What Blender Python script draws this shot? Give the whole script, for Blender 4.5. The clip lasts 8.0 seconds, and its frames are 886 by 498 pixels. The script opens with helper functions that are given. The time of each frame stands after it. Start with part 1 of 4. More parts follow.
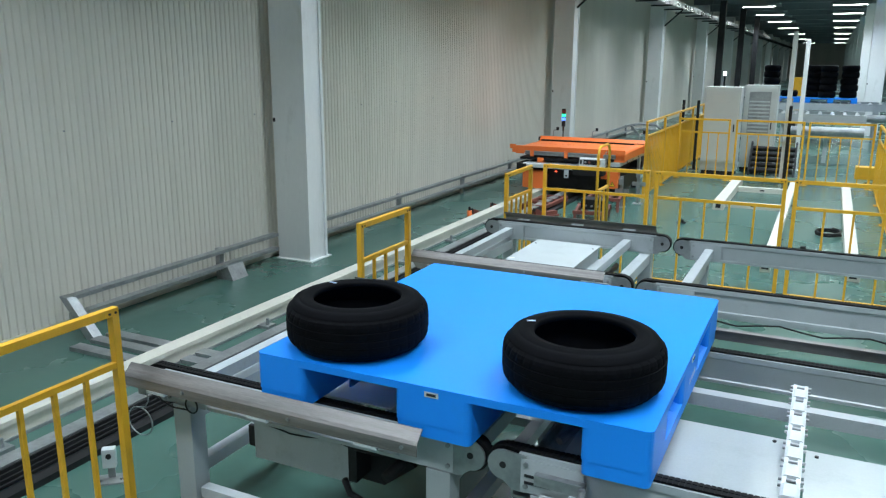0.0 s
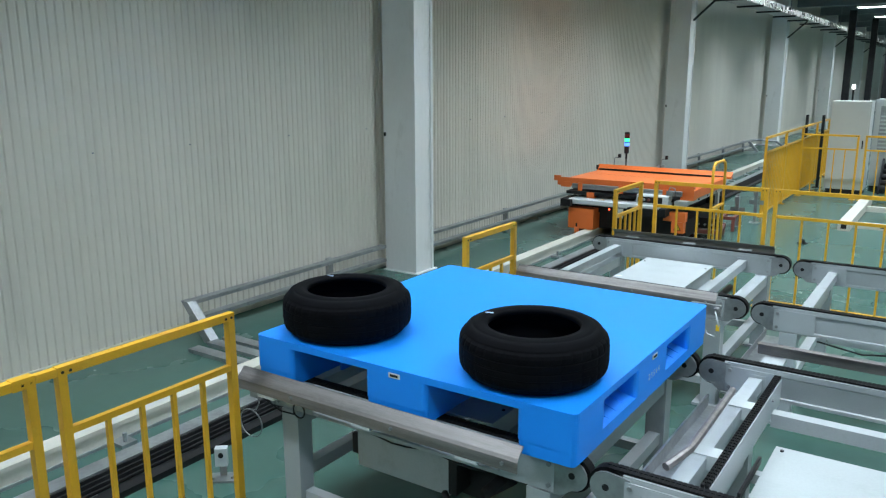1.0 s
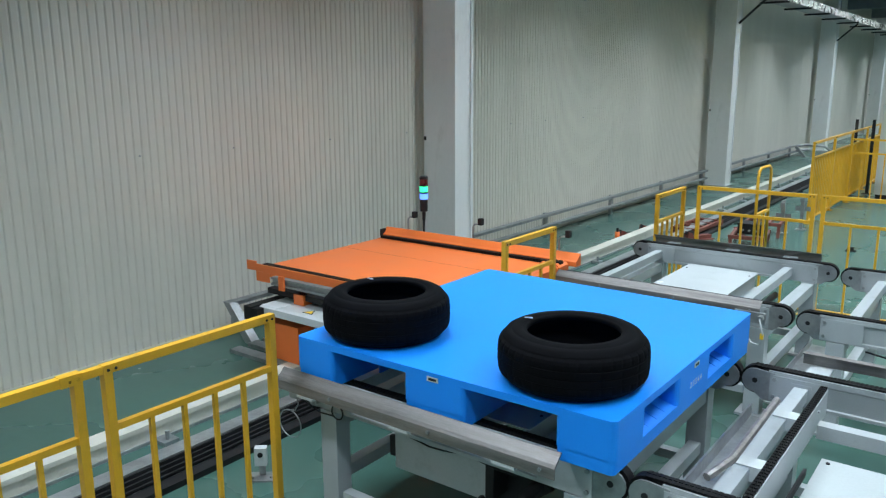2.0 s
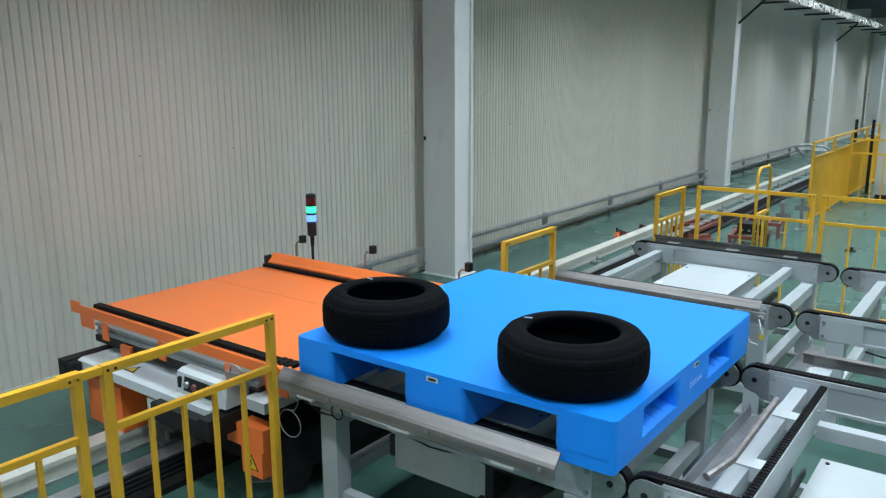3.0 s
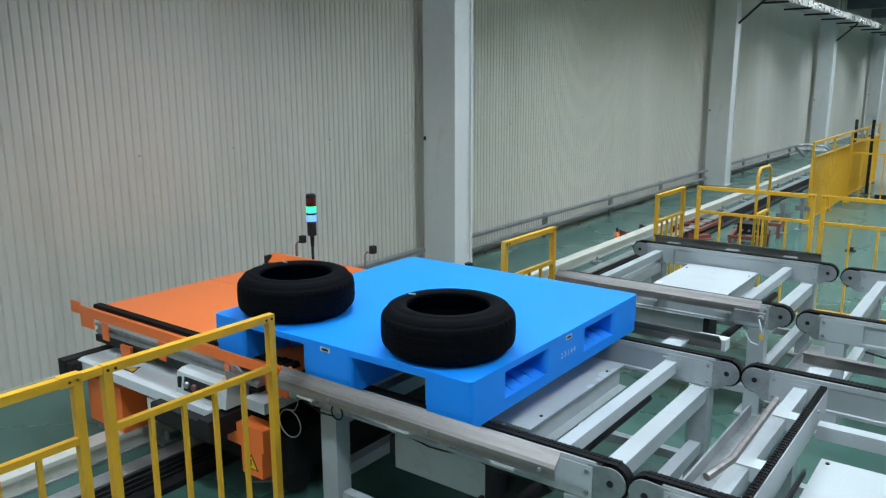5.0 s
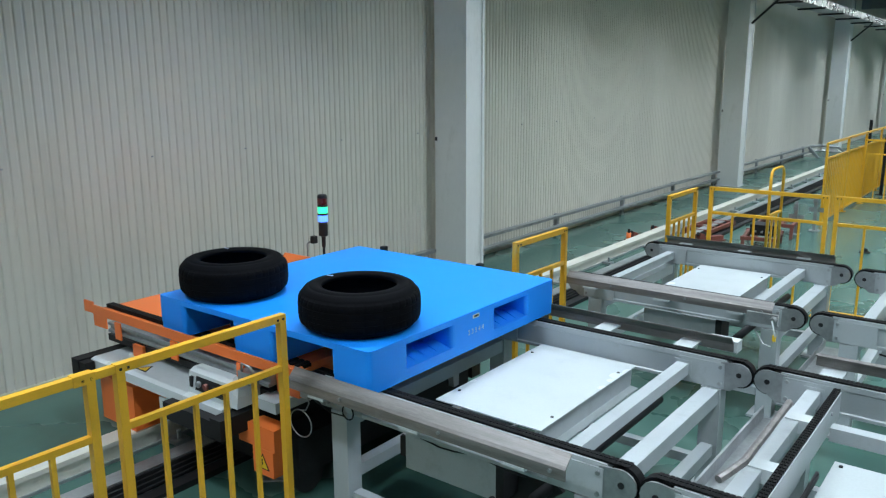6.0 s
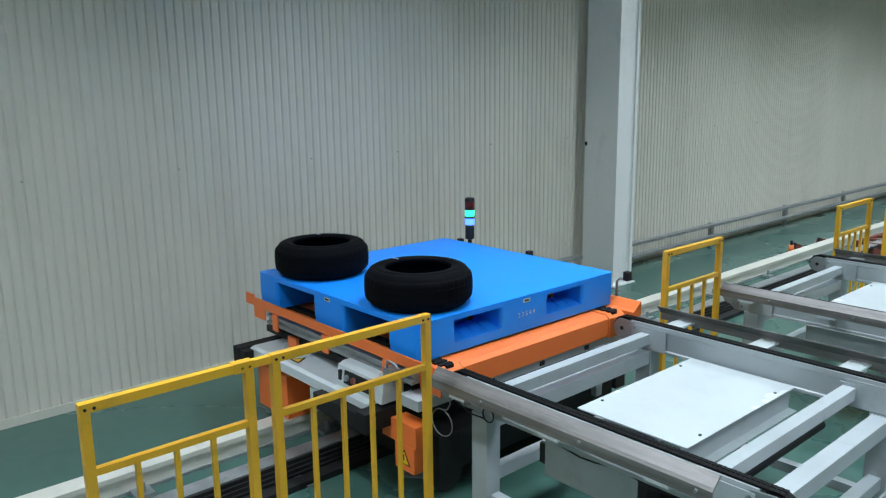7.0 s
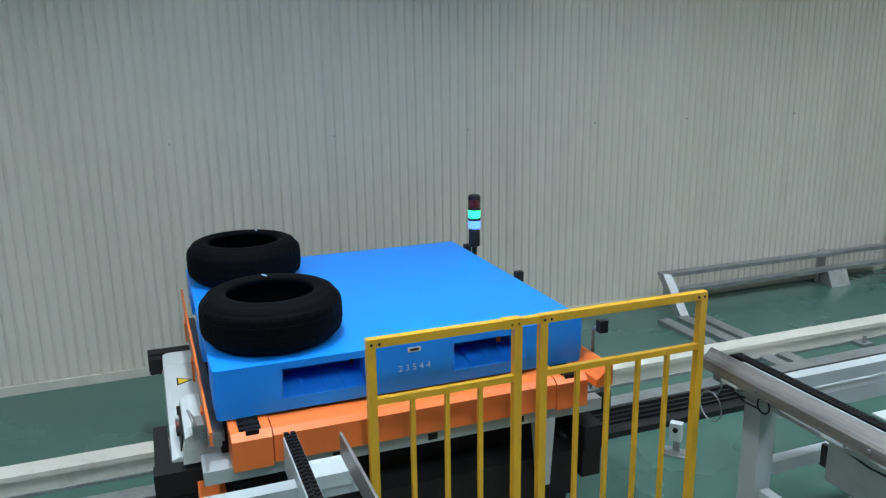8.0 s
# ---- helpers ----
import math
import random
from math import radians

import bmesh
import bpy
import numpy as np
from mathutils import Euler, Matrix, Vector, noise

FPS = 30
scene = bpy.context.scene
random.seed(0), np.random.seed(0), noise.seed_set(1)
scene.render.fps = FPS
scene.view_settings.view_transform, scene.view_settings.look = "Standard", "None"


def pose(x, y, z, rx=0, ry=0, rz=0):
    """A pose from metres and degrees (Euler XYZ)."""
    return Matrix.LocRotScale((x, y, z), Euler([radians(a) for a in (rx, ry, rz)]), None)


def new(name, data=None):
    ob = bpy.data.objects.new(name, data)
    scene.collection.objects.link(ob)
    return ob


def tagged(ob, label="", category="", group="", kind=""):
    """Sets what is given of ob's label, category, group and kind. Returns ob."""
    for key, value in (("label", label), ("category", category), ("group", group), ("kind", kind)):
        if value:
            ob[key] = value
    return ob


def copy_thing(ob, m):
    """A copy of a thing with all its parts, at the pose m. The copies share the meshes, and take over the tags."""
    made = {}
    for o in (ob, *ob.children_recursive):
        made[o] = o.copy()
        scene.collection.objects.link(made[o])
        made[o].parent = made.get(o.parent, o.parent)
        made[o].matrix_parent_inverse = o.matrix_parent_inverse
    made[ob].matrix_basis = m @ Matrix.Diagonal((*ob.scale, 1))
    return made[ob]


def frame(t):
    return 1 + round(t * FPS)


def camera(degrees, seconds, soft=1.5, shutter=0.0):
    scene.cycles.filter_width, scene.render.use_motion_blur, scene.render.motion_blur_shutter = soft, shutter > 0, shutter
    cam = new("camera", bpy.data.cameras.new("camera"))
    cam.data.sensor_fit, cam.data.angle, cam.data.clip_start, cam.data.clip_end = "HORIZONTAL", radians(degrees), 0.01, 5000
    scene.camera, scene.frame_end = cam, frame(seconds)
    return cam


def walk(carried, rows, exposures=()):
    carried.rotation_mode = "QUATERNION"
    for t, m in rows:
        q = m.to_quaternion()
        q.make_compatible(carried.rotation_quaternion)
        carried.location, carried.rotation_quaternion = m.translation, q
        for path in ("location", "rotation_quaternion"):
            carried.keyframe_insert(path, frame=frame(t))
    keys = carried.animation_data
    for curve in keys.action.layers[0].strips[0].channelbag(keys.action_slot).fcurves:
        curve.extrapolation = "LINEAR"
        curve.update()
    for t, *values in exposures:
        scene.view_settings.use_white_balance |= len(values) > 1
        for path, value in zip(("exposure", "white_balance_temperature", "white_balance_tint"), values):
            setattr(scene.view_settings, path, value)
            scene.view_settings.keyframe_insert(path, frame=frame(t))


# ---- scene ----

# ------------------------------------------------------------------ camera
EYE = (0.0, 0.0, 2.1)
PATH = [  # seconds, yaw, pitch, roll
    (0.0, 26.05, -13.60, -0.25), (0.5, 26.10, -13.57, -0.25), (0.6, 26.4, -13.52, -0.22),
    (0.7, 28.4, -13.27, -0.14), (0.8, 30.4, -13.0, -0.04), (0.9, 32.3, -12.75, 0.06), (1.0, 33.89, -12.54, 0.15), (1.5, 36.82, -12.24, 0.22),
    (3.0, 36.79, -12.24, 0.22), (3.5, 36.79, -12.24, 0.22), (4.0, 36.79, -12.24, 0.22), (4.5, 36.79, -12.24, 0.22),
    (5.8, 36.82, -12.22, 0.23), (6.0, 37.61, -12.19, 0.27), (6.2, 39.8, -12.1, 0.34), (6.5, 43.86, -11.96, 0.47), (6.8, 47.75, -11.82, 0.62), (7.0, 48.41, -11.79, 0.70), (7.3, 48.7, -11.9, 0.66),
    (7.5, 51.60, -12.59, 0.41), (7.6, 54.8, -12.85, 0.42), (7.8, 60.1, -13.4, 0.52), (7.9, 64.4, -13.75, 0.62), (8.0, 68.93, -14.11, 0.73)]
cam = camera(59.2, 8.0, soft=1.25)
walk(cam, [(t, pose(*EYE, 90 + p, r, y)) for t, y, p, r in PATH])

# ------------------------------------------------------------------ world and light
world = bpy.data.worlds.new("hall_world")
scene.world = world
world.use_nodes = True
world.node_tree.nodes["Background"].inputs[0].default_value = (0.75, 0.85, 1.0, 1)
world.node_tree.nodes["Background"].inputs[1].default_value = 0.03
scene.view_settings.exposure = 0.0
CEIL = 4.6
LAMP_ROWS = (-2.9, 0.3, 3.5)
LAMP_WATTS = 51


def ceiling_lamp(x, y, watts):
    data = bpy.data.lights.new("tube_light", "AREA")
    data.shape, data.size, data.size_y = "RECTANGLE", 1.2, 0.3
    data.spread = radians(124)
    data.energy, data.color = watts, (0.762, 0.895, 1.0)
    ob = new("tube_light", data)
    ob.matrix_basis = pose(x, y, CEIL - 0.46)


NEAR_LAMPS = (-5.5, -2.5, 0.5, 3.5, 6.5, 9.5, 12.5, 16)
FAR_LAMPS = (20, 24.5, 29, 34, 40, 47, 56, 68, 83, 100)
for lx in LAMP_ROWS:
    for ly in NEAR_LAMPS:
        ceiling_lamp(lx, ly, LAMP_WATTS * (1.3 if ly > 9 else 1.0))
    for ly in FAR_LAMPS:
        ceiling_lamp(lx, ly, LAMP_WATTS * 1.9)


# ------------------------------------------------------------------ materials
def material(name, color, rough=0.5, metal=0.0, var=0.12, scale=6.0, grain=60.0, bump=0.02, rvar=0.1, dirt=None,
             dirt_amount=0.0, emit=0.0, coat=0.0, spec=0.5, stretch=(1, 1, 1), spots=0.0, coords="Object"):
    m = bpy.data.materials.new(name)
    m.use_nodes = True
    nt = m.node_tree
    n, link = nt.nodes, nt.links.new
    b = n["Principled BSDF"]
    tc = n.new("ShaderNodeTexCoord")
    mp = n.new("ShaderNodeMapping")
    mp.inputs["Scale"].default_value = stretch
    link(tc.outputs[coords], mp.inputs[0])
    big, fine = n.new("ShaderNodeTexNoise"), n.new("ShaderNodeTexNoise")
    big.inputs["Scale"].default_value, big.inputs["Detail"].default_value = scale, 5
    fine.inputs["Scale"].default_value, fine.inputs["Detail"].default_value = grain, 3
    link(mp.outputs[0], big.inputs[0])
    link(mp.outputs[0], fine.inputs[0])
    add = n.new("ShaderNodeMath")
    add.operation = "MULTIPLY_ADD"
    link(fine.outputs[0], add.inputs[0])
    add.inputs[1].default_value = 0.4
    link(big.outputs[0], add.inputs[2])
    ramp = n.new("ShaderNodeValToRGB")
    lo = [max(0, c * (1 - var)) for c in color]
    hi = [min(1, c * (1 + var)) for c in color]
    ramp.color_ramp.elements[0].color, ramp.color_ramp.elements[1].color = (*lo, 1), (*hi, 1)
    ramp.color_ramp.elements[0].position, ramp.color_ramp.elements[1].position = 0.45, 0.95
    link(add.outputs[0], ramp.inputs[0])
    out = ramp.outputs[0]
    if dirt:
        dn = n.new("ShaderNodeTexNoise")
        dn.inputs["Scale"].default_value, dn.inputs["Detail"].default_value = scale * 2.3, 8
        dn.inputs["Roughness"].default_value = 0.7
        link(mp.outputs[0], dn.inputs[0])
        dr = n.new("ShaderNodeValToRGB")
        dr.color_ramp.elements[0].position, dr.color_ramp.elements[1].position = 0.55, 0.8
        dr.color_ramp.elements[1].color = (dirt_amount,) * 3 + (1,)
        link(dn.outputs[0], dr.inputs[0])
        mix = n.new("ShaderNodeMixRGB")
        link(dr.outputs[0], mix.inputs[0])
        link(out, mix.inputs[1])
        mix.inputs[2].default_value = (*dirt, 1)
        out = mix.outputs[0]
    link(out, b.inputs["Base Color"])
    rr = n.new("ShaderNodeMapRange")
    rr.inputs["To Min"].default_value, rr.inputs["To Max"].default_value = max(0.03, rough - rvar), min(1, rough + rvar)
    link(big.outputs[0], rr.inputs[0])
    link(rr.outputs[0], b.inputs["Roughness"])
    b.inputs["Metallic"].default_value = metal
    b.inputs["Coat Weight"].default_value = coat
    b.inputs["Specular IOR Level"].default_value = spec
    if bump:
        bp = n.new("ShaderNodeBump")
        bp.inputs["Strength"].default_value, bp.inputs["Distance"].default_value = 0.6, bump
        link(add.outputs[0], bp.inputs["Height"])
        link(bp.outputs[0], b.inputs["Normal"])
    if emit:
        b.inputs["Emission Color"].default_value = (*color, 1)
        b.inputs["Emission Strength"].default_value = emit
    return m


M_FLOOR = material("green_epoxy_floor", (0.056, 0.128, 0.106), 0.27, 0, 0.12, 0.6, 9, 0, 0.06, (0.085, 0.125, 0.112), 0.18)
M_WALL = material("cream_ribbed_sheet", (0.66, 0.63, 0.565), 0.45, 0, 0.06, 1.6, 20, 0.0006, 0.06, (0.48, 0.46, 0.41), 0.45, stretch=(1, 1, 0.16))
M_PILLAR = material("white_painted_steel", (0.77, 0.78, 0.78), 0.45, 0, 0.05, 1.5, 30, 0.0008, 0.08, (0.36, 0.35, 0.32), 0.5, stretch=(1, 1, 0.4))
M_CEIL = material("dark_ceiling_sheet", (0.27, 0.30, 0.32), 0.7, 0, 0.2, 0.7, 12, 0.001)
M_BLUE = material("blue_moulded_plastic", (0.010, 0.275, 0.98), 0.42, 0, 0.06, 3, 120, 0.0004, 0.08, (0.03, 0.26, 0.80), 0.35, spec=0.32)
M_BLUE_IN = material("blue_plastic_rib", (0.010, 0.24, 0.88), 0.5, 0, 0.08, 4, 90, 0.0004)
M_TYRE = material("black_rubber", (0.0030, 0.0032, 0.0044), 0.78, 0, 0.4, 9, 150, 0.0005, 0.1, spec=0.07)
M_ORANGE = material("orange_powder_coat", (0.92, 0.20, 0.042), 0.40, 0, 0.05, 2.5, 160, 0.0004, 0.08, (0.75, 0.16, 0.04), 0.3)
M_YELLOW = material("yellow_gloss_paint", (0.82, 0.435, 0.028), 0.36, 0, 0.08, 5, 120, 0.0006, 0.1, (0.50, 0.31, 0.06), 0.45)
M_GREY = material("light_grey_powder_coat", (0.43, 0.465, 0.485), 0.34, 0, 0.08, 3, 150, 0.0005, 0.08, (0.24, 0.25, 0.25), 0.55)
M_PLATE = material("white_cover_plate", (0.585, 0.625, 0.64), 0.26, 0, 0.05, 2, 90, 0.0003, 0.08, (0.43, 0.46, 0.46), 0.4)
M_COVER = material("pale_transfer_cover", (0.50, 0.535, 0.545), 0.13, 0, 0.06, 2, 90, 0.0003, 0.06, (0.33, 0.36, 0.36), 0.4)
M_STEEL = material("brushed_stainless_steel", (0.25, 0.232, 0.226), 0.46, 0.55, 0.35, 4, 60, 0.0005, 0.14, (0.17, 0.125, 0.105), 0.75, stretch=(0.5, 6, 6))
M_ZINC = material("galvanised_steel", (0.36, 0.375, 0.385), 0.46, 0.7, 0.25, 7, 45, 0.0008, 0.12, (0.20, 0.20, 0.19), 0.55)
M_CHAIN = material("oiled_black_chain", (0.008, 0.008, 0.009), 0.6, 0.0, 0.4, 20, 140, 0.001, spec=0.14)
M_DARK = material("dark_machine_parts", (0.018, 0.018, 0.020), 0.55, 0.1, 0.4, 8, 90, 0.001, spec=0.3)
M_RAIL = material("cream_painted_rail", (0.62, 0.60, 0.53), 0.5, 0, 0.08, 3, 60, 0.001, 0.1, (0.34, 0.31, 0.27), 0.6)
M_BUMPER = material("black_rubber_bumper", (0.012, 0.012, 0.013), 0.7, 0, 0.3, 8, 120, 0.0006, spec=0.3)
M_CABINET = material("cabinet_paint", (0.60, 0.62, 0.61), 0.4, 0, 0.04, 2, 90, 0.0004, 0.06, (0.45, 0.45, 0.43), 0.3)
M_TUBE = material("lit_tube", (0.92, 1.0, 0.97), 0.5, 0, 0, bump=0, emit=14)
M_GREEN_ON = material("lit_green_lens", (0.04, 0.90, 0.40), 0.4, 0, 0, bump=0, emit=1.5)
M_BLUE_ON = material("lit_blue_lens", (0.10, 0.27, 1.0), 0.4, 0, 0, bump=0, emit=1.9)
M_RED_OFF = material("unlit_red_lens", (0.12, 0.012, 0.012), 0.3, 0, 0.1, bump=0)
M_WHITE = material("worn_white_print", (0.50, 0.62, 0.85), 0.5, 0, 0.15, 30, 90, bump=0)
M_TRAY = material("bright_galvanised_tray", (0.62, 0.64, 0.66), 0.28, 0.9, 0.15, 5, 40, 0.0008, 0.1)
M_SIGN = material("yellow_warning_sticker", (0.85, 0.55, 0.02), 0.4, 0, 0.05, bump=0)
M_RED = material("red_painted_bracket", (0.21, 0.062, 0.047), 0.5, 0, 0.2, 6, 90, 0.0006)


# ------------------------------------------------------------------ mesh helpers
def thing(name, label, category, at=(0, 0, 0), group="", kind=""):
    ob = new(name)
    ob.location = at
    return tagged(ob, label, category, group, kind)


def finish(bm, name, mat, bevel=0.0, smooth=False):
    if bevel:
        edges = [e for e in bm.edges if len(e.link_faces) == 2 and e.calc_face_angle(0) > 0.6]
        bmesh.ops.bevel(bm, geom=edges, offset=bevel, segments=2, affect="EDGES", profile=0.6, clamp_overlap=True)
    bmesh.ops.recalc_face_normals(bm, faces=bm.faces)
    me = bpy.data.meshes.new(name)
    bm.to_mesh(me)
    bm.free()
    me.materials.append(mat)
    if smooth:
        for p in me.polygons:
            p.use_smooth = True
    return me


def part(name, bm, mat, parent=None, label="", bevel=0.0, smooth=False):
    ob = new(name, finish(bm, name, mat, bevel, smooth))
    if parent is not None:
        ob.parent = parent
    return tagged(ob, label)


def solid(name, label, category, bm, mat, bevel=0.0, smooth=False, group="", kind=""):
    return tagged(part(name, bm, mat, None, label, bevel, smooth), "", category, group, kind)


def box(x0, x1, y0, y1, z0, z1, bm=None):
    bm = bm or bmesh.new()
    v = [bm.verts.new((x, y, z)) for x in (x0, x1) for y in (y0, y1) for z in (z0, z1)]
    for q in ((0, 1, 3, 2), (4, 6, 7, 5), (0, 4, 5, 1), (2, 3, 7, 6), (0, 2, 6, 4), (1, 5, 7, 3)):
        bm.faces.new([v[i] for i in q])
    return bm


def extrude(profile, axis, a, b, bm=None):
    """A closed outline swept from a to b along an axis. Outline: (y, z) for x, (x, z) for y, (x, y) for z."""
    bm = bm or bmesh.new()

    def at(p, s):
        return {"x": (s, p[0], p[1]), "y": (p[0], s, p[1]), "z": (p[0], p[1], s)}[axis]
    lo = [bm.verts.new(at(p, a)) for p in profile]
    hi = [bm.verts.new(at(p, b)) for p in profile]
    bm.faces.new(lo)
    bm.faces.new(hi[::-1])
    for i in range(len(profile)):
        j = (i + 1) % len(profile)
        bm.faces.new((lo[i], lo[j], hi[j], hi[i]))
    return bm


def rod(p, q, r, sides=10, bm=None):
    bm = bm or bmesh.new()
    p, q = Vector(p), Vector(q)
    d = (q - p).normalized()
    u = d.orthogonal().normalized()
    w = d.cross(u)
    rings = []
    for c in (p, q):
        rings.append([bm.verts.new(c + r * (math.cos(2 * math.pi * i / sides) * u + math.sin(2 * math.pi * i / sides) * w)) for i in range(sides)])
    for i in range(sides):
        j = (i + 1) % sides
        bm.faces.new((rings[0][i], rings[0][j], rings[1][j], rings[1][i]))
    bm.faces.new(rings[0])
    bm.faces.new(rings[1][::-1])
    return bm


def tube(points, r, sides=8, bm=None):
    """A bent round tube through points."""
    bm = bm or bmesh.new()
    pts = [Vector(p) for p in points]
    rings = []
    up = None
    for i, c in enumerate(pts):
        d = (pts[min(i + 1, len(pts) - 1)] - pts[max(i - 1, 0)]).normalized()
        u = d.orthogonal().normalized() if up is None else (up - d * up.dot(d)).normalized()
        up = u
        w = d.cross(u)
        rings.append([bm.verts.new(c + r * (math.cos(2 * math.pi * k / sides) * u + math.sin(2 * math.pi * k / sides) * w)) for k in range(sides)])
    for a, b in zip(rings, rings[1:]):
        for k in range(sides):
            m = (k + 1) % sides
            bm.faces.new((a[k], a[m], b[m], b[k]))
    bm.faces.new(rings[0])
    bm.faces.new(rings[-1][::-1])
    return bm


def lathe(profile, sides, bm=None, closed=True):
    """Outline of (radius, z) turned about the z axis."""
    bm = bm or bmesh.new()
    rings = [[bm.verts.new((r * math.cos(2 * math.pi * i / sides), r * math.sin(2 * math.pi * i / sides), z)) for i in range(sides)] for r, z in profile]
    n = len(rings)
    for a in range(n if closed else n - 1):
        b = (a + 1) % n
        for i in range(sides):
            j = (i + 1) % sides
            bm.faces.new((rings[a][i], rings[a][j], rings[b][j], rings[b][i]))
    return bm


# ------------------------------------------------------------------ the hall
WALL_X = -5.36
Y0, Y1 = -9.0, 112.0
X1 = 11.0
solid("floor", "green epoxy-coated concrete floor, slightly glossy", "floor", box(WALL_X - 0.3, X1 + 0.3, Y0 - 0.3, Y1 + 0.3, -0.2, 0), M_FLOOR, kind="structure")


def ceiling_mesh():
    bm = box(WALL_X - 0.3, X1 + 0.3, Y0 - 0.3, Y1 + 0.3, CEIL, CEIL + 0.2)
    y = Y0 + 1.5
    while y < Y1:
        box(WALL_X + 0.02, X1 - 0.02, y - 0.08, y + 0.08, CEIL - 0.28, CEIL - 0.002, bm)
        box(WALL_X + 0.02, X1 - 0.02, y - 0.14, y + 0.14, CEIL - 0.30, CEIL - 0.282, bm)
        y += 4.6
    for x in (-2.4, 1.0, 4.4, 7.8):
        box(x - 0.06, x + 0.06, Y0, Y1, CEIL - 0.16, CEIL - 0.003, bm)
    return bm


solid("ceiling", "dark ceiling with steel beams", "ceiling", ceiling_mesh(), M_CEIL, kind="structure")
RIB = 0.066


def ribbed_wall():
    """Rounded ribs along the wall: a folded sheet with depth."""
    out = [(WALL_X - 0.2, Y0), (WALL_X, Y0)]
    y = Y0 + 0.02
    while y < 36:
        out += [(WALL_X, y), (WALL_X + 0.0095, y + 0.005), (WALL_X + 0.0125, y + 0.010), (WALL_X + 0.0125, y + 0.048), (WALL_X + 0.0095, y + 0.053), (WALL_X, y + 0.058)]
        y += RIB
    out += [(WALL_X, Y1), (WALL_X - 0.2, Y1)]
    return extrude(out, "z", 0, CEIL)


WEST = solid("wall_west", "cream corrugated sheet-metal wall with fine vertical ribs", "wall", ribbed_wall(), M_WALL, kind="structure")
random.seed(5)
for k in range(26):
    y, z = -2 + 1.05 * (k % 13) + random.uniform(-0.1, 0.1), 1.55 if k < 13 else 3.2
    part("screw", rod((WALL_X + 0.012, y, z), (WALL_X + 0.024, y, z), 0.007, 6), M_ZINC, WEST)
solid("wall_east", "plain pale wall", "wall", box(X1, X1 + 0.2, Y0, Y1, 0, CEIL), M_WALL, kind="structure")
solid("wall_south", "plain pale wall", "wall", box(WALL_X, X1, Y0 - 0.2, Y0, 0, CEIL), M_WALL, kind="structure")
solid("wall_north", "plain pale wall", "wall", box(WALL_X, X1, Y1, Y1 + 0.2, 0, CEIL), M_WALL, kind="structure")
solid("baseboard", "pale strip at the foot of the ribbed wall", "baseboard", box(WALL_X + 0.022, WALL_X + 0.040, Y0, 45, 0, 0.06), M_RAIL, 0.005, kind="structure")


def pillar(x, y, wx=0.41, wy=0.33, label="white painted steel wall column"):
    ob = thing("pillar", label, "column", (x, y, 0), "steel columns", "structure")
    part("column_box", box(-wx, 0, 0, wy, 0.012, CEIL - 0.3), M_PILLAR, ob, "", 0.012)
    part("base_plate", box(-wx - 0.02, 0.03, -0.02, wy + 0.03, 0.0, 0.012), M_PILLAR, ob)
    part("conduit", rod((0.018, wy * 0.8, 0.02), (0.018, wy * 0.8, CEIL - 0.4), 0.011, 8), M_PILLAR, ob)
    part("switch_plate", box(-wx + 0.005, -wx + 0.03, -0.008, -0.001, 1.47, 1.51), M_DARK, ob, "small dark plate")
    return ob


for k in range(11):
    pillar(-4.80, 6.62 + 9.2 * k)
for k in range(9):
    pillar(1.32, 26.2 + 9.2 * k, 0.43, 0.36, "white painted steel hall column")


def running_rail(x, w, h, name, label, mat):
    ob = thing(name, label, "rail", (x, 0, 0))
    part("rail_flange", box(-w * 0.5, w * 0.5, Y0 + 1, 48, 0.0, 0.018), M_ZINC, ob)
    part("rail_web", box(-w / 2 + 0.012, w / 2 - 0.012, Y0 + 1, 48, 0.018, h - 0.03), mat, ob, "grime-stained rail web")
    part("rail_head", box(-w / 2, w / 2, Y0 + 1, 48, h - 0.03, h), mat, ob, "", 0.004)
    y = -1.0
    while y < 24:
        part("rail_clamp", box(w / 2 - 0.02, w / 2 + 0.10, y - 0.05, y + 0.05, 0.0, 0.022), M_ZINC, ob)
        part("clamp_bolt", rod((w / 2 + 0.06, y, 0.022), (w / 2 + 0.06, y, 0.075), 0.014, 8), M_ZINC, ob)
        y += 1.15
    return ob


running_rail(-4.01, 0.13, 0.125, "running_rail", "cream painted steel running rail, worn along the head", M_RAIL)
bus = thing("conductor_rail", "grey aluminium conductor rail with black bus bars", "rail", (-3.6, 0, 0))
part("channel", extrude([(-0.06, 0.0), (0.06, 0.0), (0.06, 0.02), (-0.04, 0.02), (-0.04, 0.08), (0.05, 0.08), (0.05, 0.10), (-0.06, 0.10)], "y", Y0 + 1, 40), M_ZINC, bus)
for k in range(4):
    part("bus_bar", box(0.055 + 0.022 * k, 0.069 + 0.022 * k, Y0 + 1, 40, 0.030, 0.094 - 0.016 * k), M_DARK, bus)
part("bar_carrier", box(0.052, 0.098, Y0 + 1, 40, 0.0201, 0.028), M_ZINC, bus)
part("cable_tray", box(0.15, 0.23, Y0 + 1, 40, 0.0, 0.035), M_DARK, bus)
y = 0.4
while y < 22:
    part("bracket", box(-0.08, 0.24, y - 0.02, y + 0.02, 0.002, 0.012), M_ZINC, bus)
    y += 1.6
